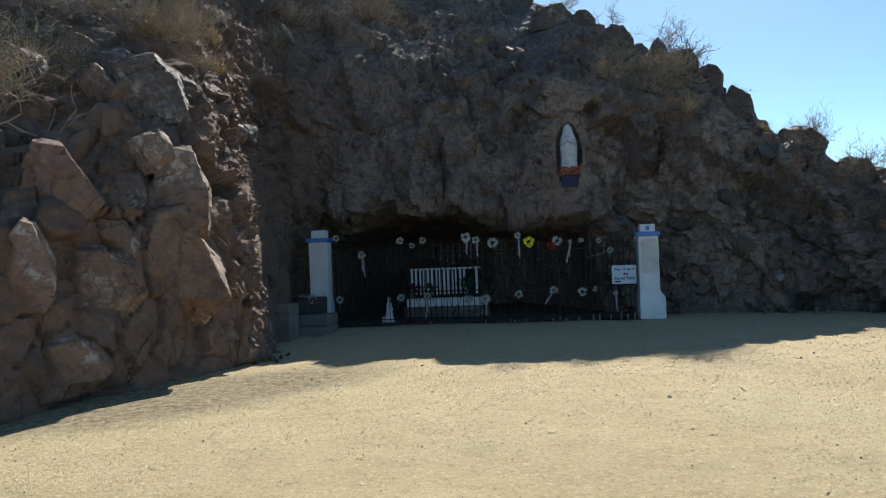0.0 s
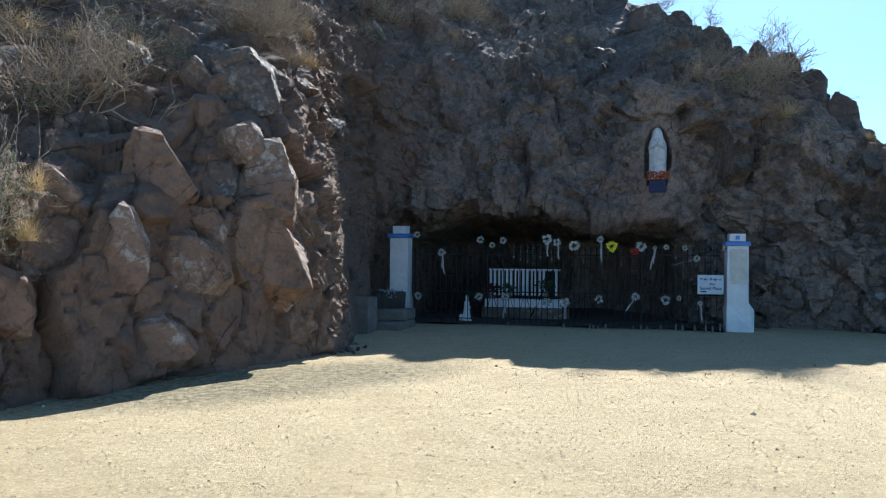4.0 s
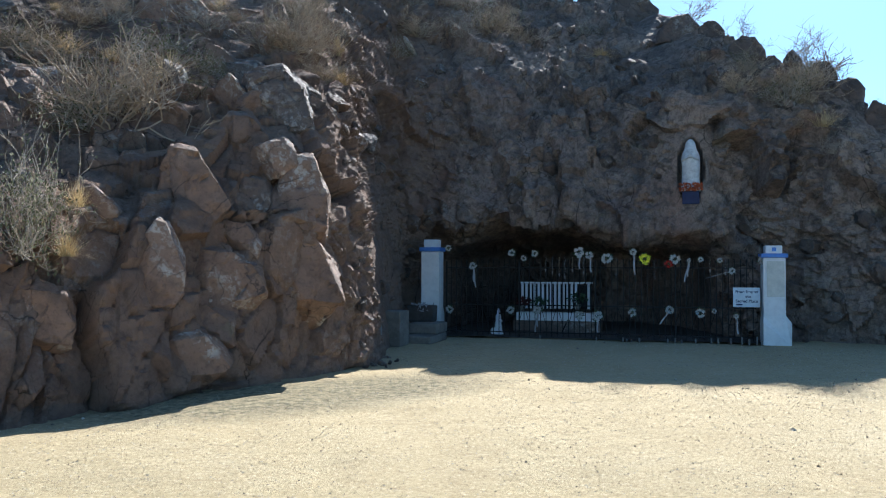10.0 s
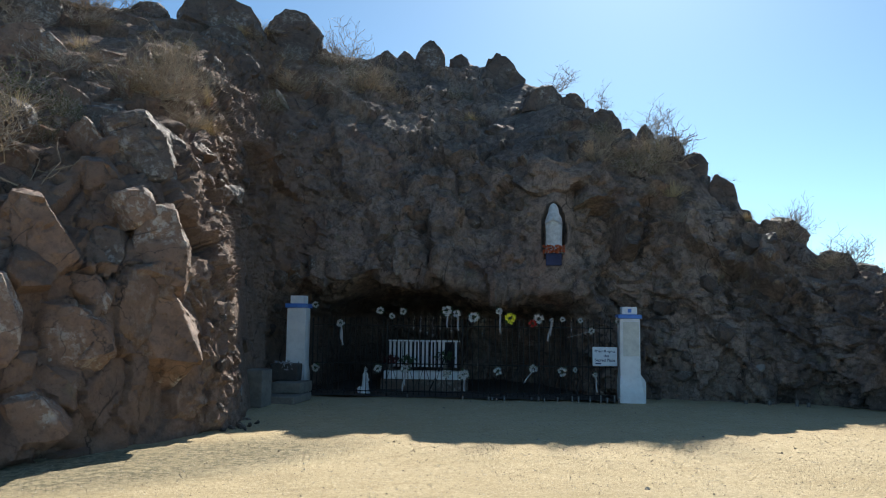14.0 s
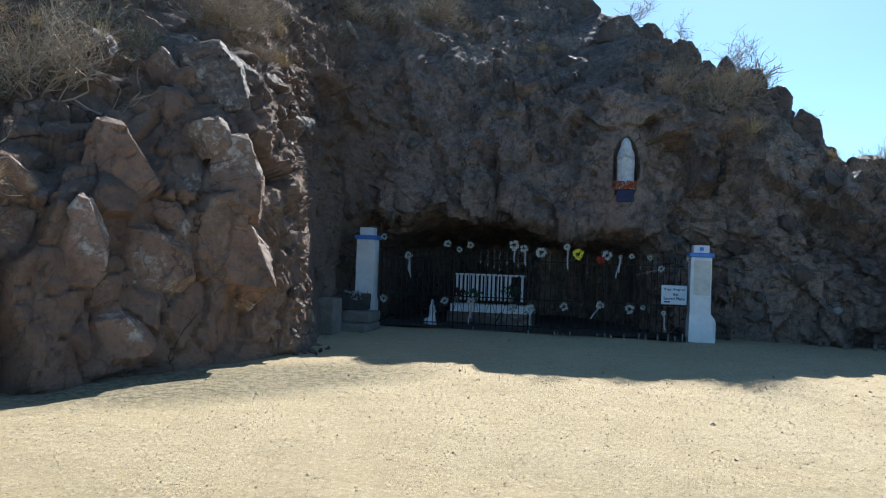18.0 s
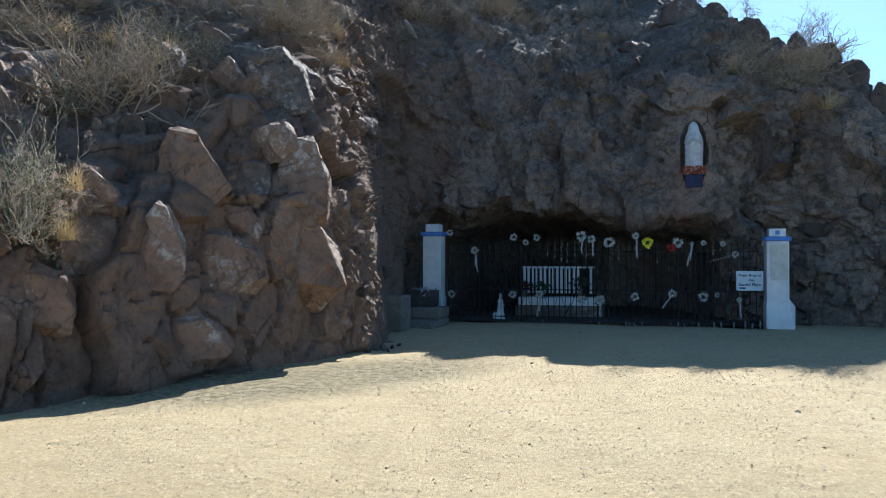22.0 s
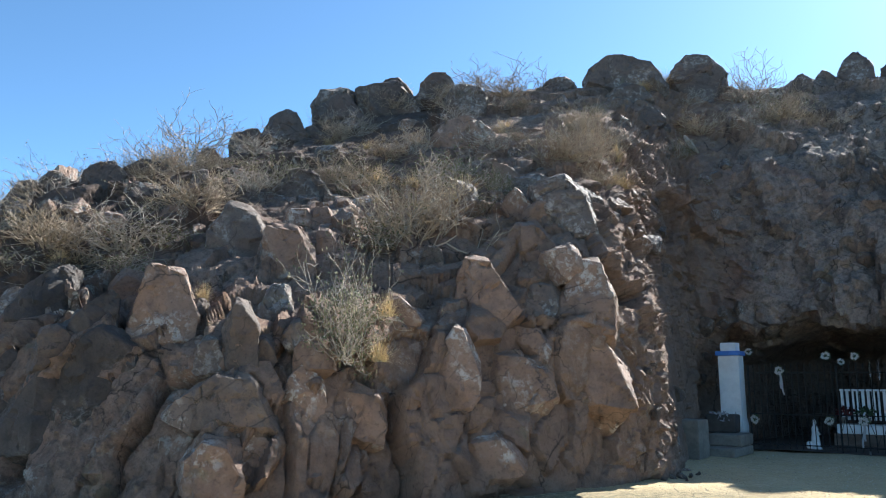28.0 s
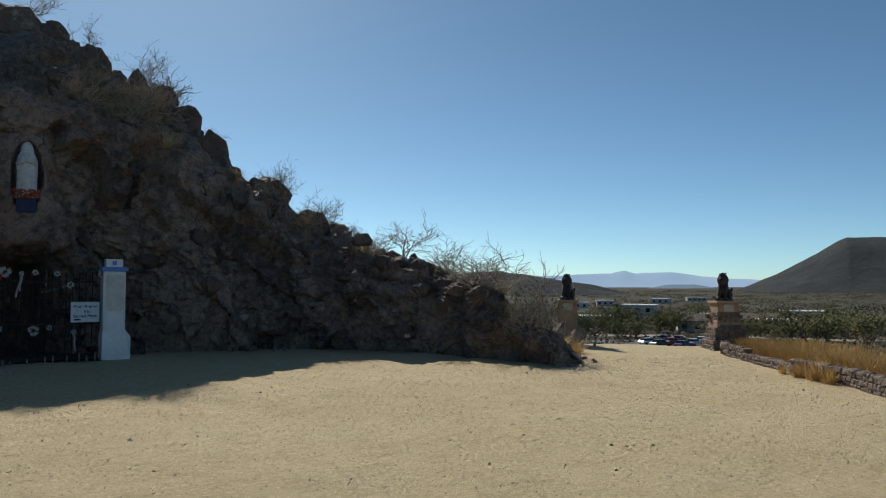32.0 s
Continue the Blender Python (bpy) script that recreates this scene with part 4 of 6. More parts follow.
TWIGGY = [(-32.6, 9.8, 9.5, 8.2, 3), (-30.6, 10.6, 6.0, 5.6, 0), (-37.7, 1.8, 5.8, 7.5, 5), (-48.4, 10.6, 6.8, 4.0, 3), (-53.3, 8.4, 7.7, 4.4, 0), (-57.7, 7.6, 6.8, 3.6, 3), (-18.5, 15.3, 5.6, 4.7, 3), (-24.3, 20.9, 6.4, 2.4, 4), (-49.0, 15.6, 4.9, 3.6, 7), (-63.5, 6.7, 5.1, 4.9, 7), (-67.2, 5.2, 4.3, 4.2, 8), (-6.7, 19.2, 4.5, 3.4, 0), (-4.8, 17.6, 4.0, 2.4, 6), (9.7, 17.3, 3.2, 1.6, 7), (-27.0, 21.4, 4.7, 2.2, 1), (-44.2, 13.3, 3.9, 3.0, 2)]
TWIGGY_EAST = [(17.8, 12.2, 3.8, 3.6, 0), (13.3, 15.7, 1.9, 1.7, 8), (18.1, 13.7, 2.6, 1.5, 1), (21.5, 10.9, 1.9, 1.7, 2), (26.0, 7.5, 3.2, 2.9, 3), (29.6, 4.8, 3.6, 2.5, 0), (35.7, 2.2, 4.2, 1.9, 7), (41.3, 0.0, 6.4, 3.2, 0), (31.8, 4.1, 1.5, 1.0, 5), (39.0, 0.9, 4.0, 2.4, 1), (42.4, -0.9, 4.2, 1.9, 8), (44.9, -3.6, 3.9, 3.0, 0), (16.0, 11.5, 3.4, 2.6, 6), (13.0, 12.5, 3.0, 2.2, 3), (16.6, 14.5, 3.4, 2.0, 7)]
TWIGGY_BELT = [(-66, 5.5, 5, 3.2, 5), (-64, 7.0, 5, 3.5, 3), (-61, 7.2, 6, 4.2, 6), (-59, 9.6, 5, 3.6, 5), (-57, 7.0, 6, 4.4, 6), (-55.5, 8.2, 6, 4.4, 3), (-53.5, 6.8, 5, 3.6, 5), (-51, 9.4, 6, 4.0, 6), (-50.5, 12.0, 5, 3.4, 5), (-46.5, 12.4, 5, 3.4, 5), (-43, 14.5, 5, 3.4, 6), (-38.5, 14.5, 5, 3.4, 5), (-35.5, 13.5, 5, 3.8, 6), (-33.5, 10.0, 6, 4.5, 5), (-34.5, 17.0, 4.5, 3.0, 3), (-29.0, 14.5, 6, 4.5, 6), (-26.0, 17.5, 5, 3.5, 0), (-21.5, 16.2, 5, 4.0, 4)]
KINDS = [("bare grey twiggy bush rooted between rocks", "bush")] * 3 + [("dry tan brittle bush with dense fine stems", "bush")] * 2 + [("sparse grey-green desert bush with tiny leaves", "bush")] * 2 + [("leafless thin-branched desert shrub on the crest", "shrub")] * 2
TWIGGY_SLOPE = [(14.6, 12.6, 2.4, 1.6, 3), (15.8, 11.9, 2.0, 1.5, 4), (17.3, 11.2, 2.2, 1.6, 3), (18.6, 9.8, 1.8, 1.2, 4), (16.6, 9.6, 1.6, 1.1, 3), (13.4, 13.6, 2.0, 1.3, 4), (19.0, 8.0, 1.8, 1.2, 0), (-4.6, 17.5, 3.6, 3.0, 3), (-2.6, 16.6, 2.6, 1.8, 4), (-6.9, 16.8, 2.6, 2.0, 0), (2.4, 17.0, 1.8, 1.4, 6), (-18.6, 17.6, 3.2, 2.8, 4)]
for az, el, w, h, k in TWIGGY + [(az, el - 0.6, w, h * (0.55 if az < -49 else 0.72), k) for az, el, w, h, k in TWIGGY_BELT] + TWIGGY_EAST + TWIGGY_SLOPE:
    set_plant(PROTOTYPES[k], az, el, w, h, *KINDS[k], "hillside bushes")
set_plant(SHADOWBUSH, 17.6, 13.2, 4.6, 2.1, "stout dry shrub behind the ridge of the hill", "shrub", "hillside bushes", 1.2)
for az, el, w, h in ((-34.4, 4.3, 2.6, 2.0), (-34.9, 1.0, 2.7, 2.2), (-47.8, 5.2, 1.8, 1.6)):
    set_plant(TUFTS[1], az, el, w, h, "pale golden dry grass tuft among rocks", "grass", "dry grass tufts", -0.3)
set_plant(GREENBUSH[1], -37.6, 1.2, 5.6, 6.6, "large sparse grey-green bush with tiny leaves between boulders", "bush", "green bushes", -0.25)
TUFT = [(-52.6, 5.5, 1.4, 1.3), (-63.2, 5.0, 3.6, 1.6), (-66.0, 3.8, 2.1, 1.5), (-67.8, 1.7, 1.8, 1.7), (-28.5, 13.3, 3.6, 2.4), (-16.5, 15.9, 1.7, 2.1), (3.5, 15.5, 1.8, 0.8), (18.4, 9.6, 2.1, 1.5), (32.9, 2.6, 1.7, 1.2), (39.2, 0.4, 2.6, 1.2), (43.0, -0.6, 2.6, 1.3), (-57.2, 7.2, 2.1, 1.3)]
for n, row in enumerate(TUFT):
    set_plant(TUFTS[n % 3], *row, "golden dry grass tuft among rocks", "grass", "dry grass tufts")
for row in ((-25.5, 13.2, 2.6, 2.0), (-27.4, 12.0, 2.8, 2.0), (-36.5, 2.5, 2.0, 2.0)):
    set_plant(GREENBUSH[0], *row, "small yellow-green leafy bush between boulders", "bush", "green bushes")
# low scrub strewn over the upper slopes
for n in range(80):
    az = rng.choice((rng.uniform(-68, -14), rng.uniform(-66, 40)))
    i = int(np.argmin(np.abs(bearing - az)))
    lo = 165 if az < -14 else 215
    if 0.5 < az < 9.5:
        continue
    p = hill[i, rng.randrange(lo, 298)]
    k = rng.choice((0, 1, 2, 3, 5, 9, 10, 3, 4))
    s = rng.uniform(0.5, 1.2) * (0.6 if k > 8 else 1)
    ob = copy_thing(PROTOTYPES[k], pose(0, 0, 0))
    ob.matrix_basis = Matrix.LocRotScale(Vector(p), Euler((0, 0, rng.uniform(0, 6))), (s, s, s * 0.8))
    tagged(ob, *(KINDS[k] if k < 9 else ("small dry grass tuft on the slope", "grass")), "slope scrub")
for ob in PROTOTYPES:
    for o in (*ob.children, ob):
        bpy.data.objects.remove(o)

# ---- the gate line of the grotto ----
GATE_A, GATE_B = Vector((-2.78, 17.12, 0)), Vector((4.41, 16.28, 0))
GATE_TURN = math.degrees(math.atan2(GATE_B.y - GATE_A.y, GATE_B.x - GATE_A.x))
GATE_DIR = (GATE_B - GATE_A).normalized()


def on_gate(x, out=0.0):
    """The place on the line of the gate at plan x, shifted out towards the plaza."""
    k = (x - GATE_A.x) / (GATE_B.x - GATE_A.x)
    p = GATE_A.lerp(GATE_B, k)
    return p + Vector((GATE_DIR.y, -GATE_DIR.x, 0)) * out


def pillar(p, flare_east, label):
    ob = empty("gate_pillar", pose(p.x, p.y, 0, 0, 0, GATE_TURN), label, "pillar", "gate pillars")
    bm = bmesh.new()
    shape = [(-0.225, 0), (0.31, 0), (0.31, 0.46), (0.21, 0.60), (0.21, 1.77), (-0.21, 1.77), (-0.21, 0.60), (-0.225, 0.46)]
    if not flare_east:
        shape = [(-x, z) for x, z in reversed(shape)]
    front, rear = [bm.verts.new((x, -0.20 - (0.05 if z < 0.5 else 0), z)) for x, z in shape], [bm.verts.new((x, 0.20 + (0.05 if z < 0.5 else 0), z)) for x, z in shape]
    bm.faces.new(front), bm.faces.new(rear[::-1])
    for a in range(8):
        b = (a + 1) % 8
        bm.faces.new((front[b], front[a], rear[a], rear[b]))
    bmesh.ops.recalc_face_normals(bm, faces=bm.faces)
    bmesh.ops.bevel(bm, geom=list(bm.edges), offset=0.012, segments=2, affect="EDGES")
    part("shaft", bm, WHITE, ob)
    part("band", box(bmesh.new(), 0.50, 0.48, 0.085, (0, 0, 1.772), 0.015), BLUE, ob, "blue painted band")
    part("cap", box(bmesh.new(), 0.32, 0.31, 0.16, (0, 0, 1.860), 0.012), WHITE, ob)
    if flare_east:
        part("plaque", box(bmesh.new(), 0.33, 0.012, 0.72, (0.02, -0.211, 0.98), 0.003), plain_material("cream_plaque", (0.66, 0.65, 0.58), 0.6, wear=0.2), ob, "faded cream plaque")
        part("emblem", box(bmesh.new(), 0.08, 0.01, 0.08, (0, -0.161, 1.90), 0.002), BLUE, ob, "small blue square")
    return ob


pillar(GATE_A, False, "white painted square pillar with a blue band under its cap").scale = (1, 1, 1.088)
pillar(GATE_B, True, "white painted square pillar with a flared foot and cream plaque")

# iron gate: four panels of upright bars
POSTS = [-2.46, -0.80, 0.85, 2.50, 4.10]
for a, b in zip(POSTS, POSTS[1:]):
    pa, pb = on_gate(a), on_gate(b)
    ob = empty("iron_gate", pose(pa.x, pa.y, 0, 0, 0, GATE_TURN), "tall black wrought iron gate panel hung with flowers", "gate", "gate panels")
    span = (pb - pa).length
    for z in (0.12, 0.72, 1.55):
        part("rail", box(bmesh.new(), span - 0.02, 0.025, 0.022, (span / 2, 0, z), 0.004), IRON, ob)
    part("post", box(bmesh.new(), 0.032, 0.032, 1.72, (0.016, 0, 0.0), 0.004), IRON, ob)
    count = 13
    first = None
    for n in range(1, count + 1):
        x = span * n / (count + 0.6)
        if first is None:
            bm = rod(bmesh.new(), (0, 0, 0.05), (0, 0, 1.66), 0.0085, sides=6)
            lathe(bm, [(0.0085, 1.66), (0.016, 1.68), (0.004, 1.75)], 6)
            first = part("bar", bm, IRON, ob)
            first.matrix_basis = pose(x, 0, 0)
        else:
            share("bar", first, ob, pose(x, 0, 0))
    for n in range(1, count, 3):
        x = span * n / (count + 0.6)
        bm = rod(rod(bmesh.new(), (x, -0.02, 0.72), (x - 0.13, -0.02, 0.30), 0.006, sides=5), (x, -0.02, 0.72), (x + 0.13, -0.02, 0.30), 0.006, sides=5)
        part("scroll", bm, IRON, ob)

# flowers tied to the gate


def flower_bunch(x, z, size, material, ribbons=0, slant=0.0, label=""):
    p = on_gate(x, 0.06)
    ob = empty("flower_bunch", pose(p.x, p.y, z, 0, 0, GATE_TURN), label or "bunch of faded white artificial flowers tied to the gate", "flowers", "gate flowers")
    rg = random.Random(int(x * 100 + z * 1000))
    bm = bmesh.new()
    for n in range(9):
        a, d = n * math.tau / 9 + rg.uniform(-0.3, 0.3), size * rg.uniform(0.24, 0.36)
        c = Vector((d * math.cos(a), -0.03 - rg.random() * 0.03, d * math.sin(a)))
        for k in range(6):
            t = k * math.tau / 6 + rg.random()
            e = Vector((math.cos(t), -0.35, math.sin(t))) * size * 0.17
            s = Vector((-math.sin(t), 0, math.cos(t))) * size * 0.07
            mid_p = c + e * 0.6 + Vector((0, -0.012, 0))
            bm.faces.new([bm.verts.new(c), bm.verts.new(mid_p - s), bm.verts.new(c + e), bm.verts.new(mid_p + s)])
    part("blossoms", bm, material, ob)
    bm = bmesh.new()
    for n in range(8):
        t = rg.uniform(0, math.tau)
        e, s = Vector((math.cos(t), 0.1, math.sin(t))) * size * 0.6, Vector((-math.sin(t), 0.3, math.cos(t))) * size * 0.09
        bm.faces.new([bm.verts.new((0, 0, 0)), bm.verts.new(e * 0.5 - s), bm.verts.new(e), bm.verts.new(e * 0.5 + s)])
    part("leaves", bm, GREEN, ob, "dull green plastic leaves")
    for n in range(ribbons):
        bm, last = bmesh.new(), None
        length, lean = 0.36 + 0.12 * n, slant + rg.uniform(-0.12, 0.12)
        for k in range(7):
            s = k / 6
            c = Vector((lean * length * s * 1.4 + 0.012 * math.sin(6 * s), -0.05 - 0.012 * math.cos(7 * s), -length * s * (1 - 0.6 * min(1, abs(slant)))))
            pair = [bm.verts.new(c + Vector((-0.016, 0, 0))), bm.verts.new(c + Vector((0.016, 0.004, 0)))]
            if last:
                bm.faces.new((last[0], last[1], pair[1], pair[0]))
            last = pair
        part("ribbon", bm, RIBBON, ob, "hanging pale ribbon")
    return ob


BUNCHES = [(-2.38, 2.0, 0.16, 0, 0), (-2.34, 0.62, 0.2, 0, 0), (-1.81, 1.6, 0.2, 2, 0), (-0.94, 1.89, 0.19, 0, 0), (-0.67, 1.77, 0.14, 0, 0), (-0.43, 1.87, 0.17, 0, 0), (0.53, 1.89, 0.26, 1, 0), (0.75, 1.83, 0.2, 1, 0), (1.11, 1.77, 0.26, 0, 0), (1.66, 1.9, 0.18, 2, 0), (2.5, 1.75, 0.24, 0, 0), (3.01, 1.74, 0.13, 0, 0), (3.38, 1.72, 0.13, 0, 0), (3.62, 1.5, 0.16, 1, -0.95), (4.2, 1.72, 0.2, 0, 0)]
BUNCHES_LOW = [(-0.96, 0.62, 0.2, 0, 0), (-0.37, 0.63, 0.2, 2, 0), (0.53, 0.54, 0.2, 0, 0), (0.91, 0.53, 0.26, 1, 0), (1.64, 0.61, 0.2, 0, 0), (2.39, 0.68, 0.2, 1, -0.25), (3.0, 0.63, 0.22, 0, 0), (3.27, 0.67, 0.12, 0, 0), (3.69, 0.57, 0.13, 1, 0), (2.78, 1.72, 0.1, 2, -0.1)]
for x, z, size, ribbons, slant in BUNCHES + BUNCHES_LOW:
    flower_bunch(x, z, size, PETAL, ribbons, slant)
flower_bunch(1.9, 1.75, 0.27, YELLOW, 0, 0, "bunch of bright yellow artificial flowers tied to the gate")
flower_bunch(2.38, 1.65, 0.2, RED, 0, 0, "bunch of deep red artificial flowers tied to the gate")
for n, x in enumerate((-0.2, -0.05, 0.1, 0.22, 0.38, 0.62, 1.3, 2.1, 3.2, 3.5)):
    p = on_gate(x, 0.035)
    ob = empty("rosary", pose(p.x, p.y, 1.78, 0, 0, GATE_TURN), "thin string of beads hanging from the gate bars", "rosary", "hanging rosaries")
    length = 0.25 + 0.05 * (n % 4)
    bm = bmesh.new()
    for k in range(int(length / 0.03)):
        bmesh.ops.create_icosphere(bm, subdivisions=1, radius=0.009, matrix=pose(0.01 * math.sin(k * 0.9), 0, -0.03 * k))
    part("beads", bm, RIBBON if n % 2 else TANTWIGS, ob)
    bm = box(box(bmesh.new(), 0.012, 0.008, 0.07, (0, 0, -length - 0.06)), 0.045, 0.008, 0.012, (0, 0, -length - 0.02))
    part("cross", bm, RIBBON, ob)

# notice on the gate
p = on_gate(3.90, 0.05)
sign = empty("notice_board", pose(p.x, p.y, 0.76, 0, 0, GATE_TURN), "white metal notice with dark blue lettering fixed to the gate", "sign")
part("board", box(bmesh.new(), 0.52, 0.02, 0.40, (0, 0, 0), 0.004), plain_material("sign_white", (0.62, 0.70, 0.76), 0.4, wear=0.1), sign)


def lettering(text, size, at, parent, material=None):
    cu = bpy.data.curves.new("lettering", "FONT")
    cu.body, cu.size, cu.align_x, cu.extrude, cu.offset = text, size, "CENTER", 0.001, 0.002
    ob = new("lettering", cu)
    me = bpy.data.meshes.new_from_object(ob.evaluated_get(bpy.context.evaluated_depsgraph_get()))
    bpy.data.objects.remove(ob)
    me.materials.clear()
    me.materials.append(material or INK)
    ob = new("lettering", me)
    ob.parent, ob.matrix_basis = parent, pose(*at, 90, 0, 0)
    return ob


lettering("Please Respect", 0.072, (0.0, -0.013, 0.29), sign)
lettering("this", 0.075, (0.03, -0.013, 0.19), sign)
lettering("Sacred Place", 0.085, (0, -0.013, 0.095), sign)
part("mark", box(bmesh.new(), 0.12, 0.004, 0.03, (-0.14, -0.011, 0.035)), INK, sign, "small worn dark mark")

# dark uneven sheet laid over the ground inside the grotto
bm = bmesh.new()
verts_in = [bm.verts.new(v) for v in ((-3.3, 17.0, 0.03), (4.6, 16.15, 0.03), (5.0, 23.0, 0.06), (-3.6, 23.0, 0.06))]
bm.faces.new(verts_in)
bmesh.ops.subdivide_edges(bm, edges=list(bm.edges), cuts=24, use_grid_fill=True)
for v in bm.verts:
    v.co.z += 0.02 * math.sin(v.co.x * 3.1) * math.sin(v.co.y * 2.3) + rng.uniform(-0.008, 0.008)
tagged(mesh_object("grotto_floor", bm, plain_material("dark_floor", (0.12, 0.098, 0.08), 0.95, wear=0.4, scale=3, bump=0.6)), "dark floor sheet inside the grotto", "floor", kind="structure")
# votive candles along the foot of the gate
CANDLES = [(-0.3, 0.12), (0.9, 0.10), (1.45, 0.12), (1.52, 0.08), (1.62, 0.06), (1.78, 0.12), (2.35, 0.1), (2.5, 0.13), (2.62, 0.1), (2.9, 0.12), (3.2, 0.16), (3.33, 0.17), (3.58, 0.16), (3.79, 0.21), (3.92, 0.15), (4.08, 0.22), (4.16, 0.14)]
for n, (x, h) in enumerate(CANDLES):
    h *= 0.75
    p = on_gate(x, 0.16 + 0.05 * (n % 3))
    ob = empty("votive_candle", pose(p.x, p.y, 0.0), "burnt-down votive candle in a pale glass by the gate", "candle", "votive candles")
    part("glass", lathe(bmesh.new(), [(0.018, 0), (0.020, 0.01), (0.020, h), (0.017, h), (0.017, h * 0.8)], 12), WAX, ob)
    part("wax", lathe(bmesh.new(), [(0.015, h * 0.15), (0.015, h * 0.78), (0.004, h * 0.8), (0.003, h * 0.9)], 10), PETAL, ob, "white wax with a wick")

# small white figure behind the bars
bm = bmesh.new()
lathe(bm, [(0.14, 0), (0.15, 0.03), (0.13, 0.06), (0.12, 0.10), (0.095, 0.25), (0.075, 0.38), (0.082, 0.44), (0.06, 0.50), (0.03, 0.52), (0.045, 0.55), (0.05, 0.59), (0.03, 0.635), (0.005, 0.645)], 18, sx=1.0, sy=0.8)
bmesh.ops.create_icosphere(bm, subdivisions=2, radius=0.085, matrix=pose(-0.14, -0.04, 0.10) @ Matrix.Diagonal((1, 0.8, 1.1, 1)))
rod(bm, (0.05, -0.06, 0.40), (0.11, -0.1, 0.33), 0.03, 0.022, 8)
p = on_gate(-1.32, -0.35)
ob = mesh_object("statuette", bm, WHITE)
ob.matrix_basis = pose(p.x, p.y, 0.02) @ Matrix.Diagonal((0.8, 0.8, 0.95, 1))
tagged(ob, "small white plaster kneeling statuette behind the gate bars", "statue")

# altar with its white slatted front, deep in the grotto
ob = empty("altar", pose(0.0, 18.9, 0, 0, 0, GATE_TURN), "white slatted wooden altar rail inside the dark grotto", "altar")
part("step", box(bmesh.new(), 1.95, 0.5, 0.19, (0.10, -0.28, 0.29), 0.01), WHITE, ob)
part("plinth", box(bmesh.new(), 2.1, 0.7, 0.286, (0.1, -0.2, 0), 0.01), GREYROCK, ob)
part("panel", box(bmesh.new(), 1.7, 0.03, 0.58, (0.02, 0.12, 0.56), 0.004), IRON, ob, "dark backing")
first = None
for n in range(17):
    x = -0.82 + n * 0.102
    if n > 13 and n < 16:
        continue
    if first is None:
        first = part("slat", box(bmesh.new(), 0.058, 0.022, 0.62, (0, 0, 0.55), 0.004), WHITE, ob)
        first.matrix_basis = pose(x, 0.08, 0)
    else:
        share("slat", first, ob, pose(x, 0.08, 0))
part("top_rail", box(bmesh.new(), 1.78, 0.06, 0.04, (0.02, 0.09, 1.172), 0.006), WHITE, ob)
for x, z, s, mat_, lab in ((-0.78, 0.50, 0.20, MAROON, "dark red"), (0.55, 0.55, 0.24, GREEN, "dark green"), (-0.35, 0.5, 0.2, GREEN, "dull green")):
    pot = empty("altar_flowers", pose(x, 18.55, z), f"pot of {lab} flowers on the altar step", "flowers", "altar flowers")
    part("pot", lathe(bmesh.new(), [(0.05, 0), (0.07, 0.12), (0.075, 0.13), (0.065, 0.13)], 12), CONCRETE, pot)
    bm = bmesh.new()
    rg = random.Random(int(x * 50) + 90)
    for n in range(60):
        d = Vector((rg.gauss(0, 1), rg.gauss(0, 1), abs(rg.gauss(0, 1)) + 0.4)).normalized() * s * rg.uniform(0.5, 1.2)
        u, v = Vector((rg.gauss(0, 1), rg.gauss(0, 1), rg.gauss(0, 1))).normalized() * 0.05, Vector((0, 0, 0))
        v = u.orthogonal().normalized() * 0.03
        c = d + Vector((0, 0, 0.14))
        bm.faces.new([bm.verts.new(c - u), bm.verts.new(c + v), bm.verts.new(c + u), bm.verts.new(c - v)])
    tagged(part("blooms", bm, mat_, pot), kind="stuff")
ob = mesh_object("leaning_rod", rod(bmesh.new(), (0.15, 18.25, 0.0), (0.72, 18.6, 1.2), 0.014, sides=6), IRON)
tagged(ob, "thin dark iron rod leaning against the altar", "rod")

# ---- statue in its niche ----
nx, ny = 17.52 * math.sin(radians(9.75)), 17.52 * math.cos(radians(9.75))
STATUE_FOOT = 3.28
bm = bmesh.new()
lathe(bm, [(0.18, 0), (0.195, 0.03), (0.185, 0.12), (0.178, 0.30), (0.185, 0.50), (0.192, 0.64), (0.185, 0.74), (0.165, 0.82), (0.138, 0.88), (0.122, 0.93), (0.115, 0.98), (0.105, 1.03), (0.082, 1.08), (0.045, 1.12), (0.005, 1.135)], 28, sx=1.0, sy=0.72)
for v in bm.verts:
    a = math.atan2(v.co.y, v.co.x)
    if v.co.z < 0.85:
        fold = 1 + 0.09 * math.sin(a * 9 + v.co.z * 3) * (1 - v.co.z * 0.5)
        v.co.x, v.co.y = v.co.x * fold, v.co.y * fold
for s in (-1, 1):
    rod(bm, (s * 0.17, -0.05, 0.66), (s * 0.02, -0.17, 0.74), 0.05, 0.03, 10)
    rod(bm, (s * 0.022, -0.165, 0.70), (s * 0.006, -0.185, 0.83), 0.026, 0.012, 8)
ob = mesh_object("statue", bm, plain_material("weathered_plaster", (0.60, 0.62, 0.62), 0.7, wear=0.4, scale=8))
ob.matrix_basis = pose(nx, ny, STATUE_FOOT, 0, 0, -9.75)
tagged(ob, "white plaster robed statue with joined palms in a rock niche", "statue")
ob = empty("statue_pedestal", pose(nx, ny - 0.02, 2.96, 0, 0, -9.75), "dark blue painted pedestal under the niche statue", "pedestal")
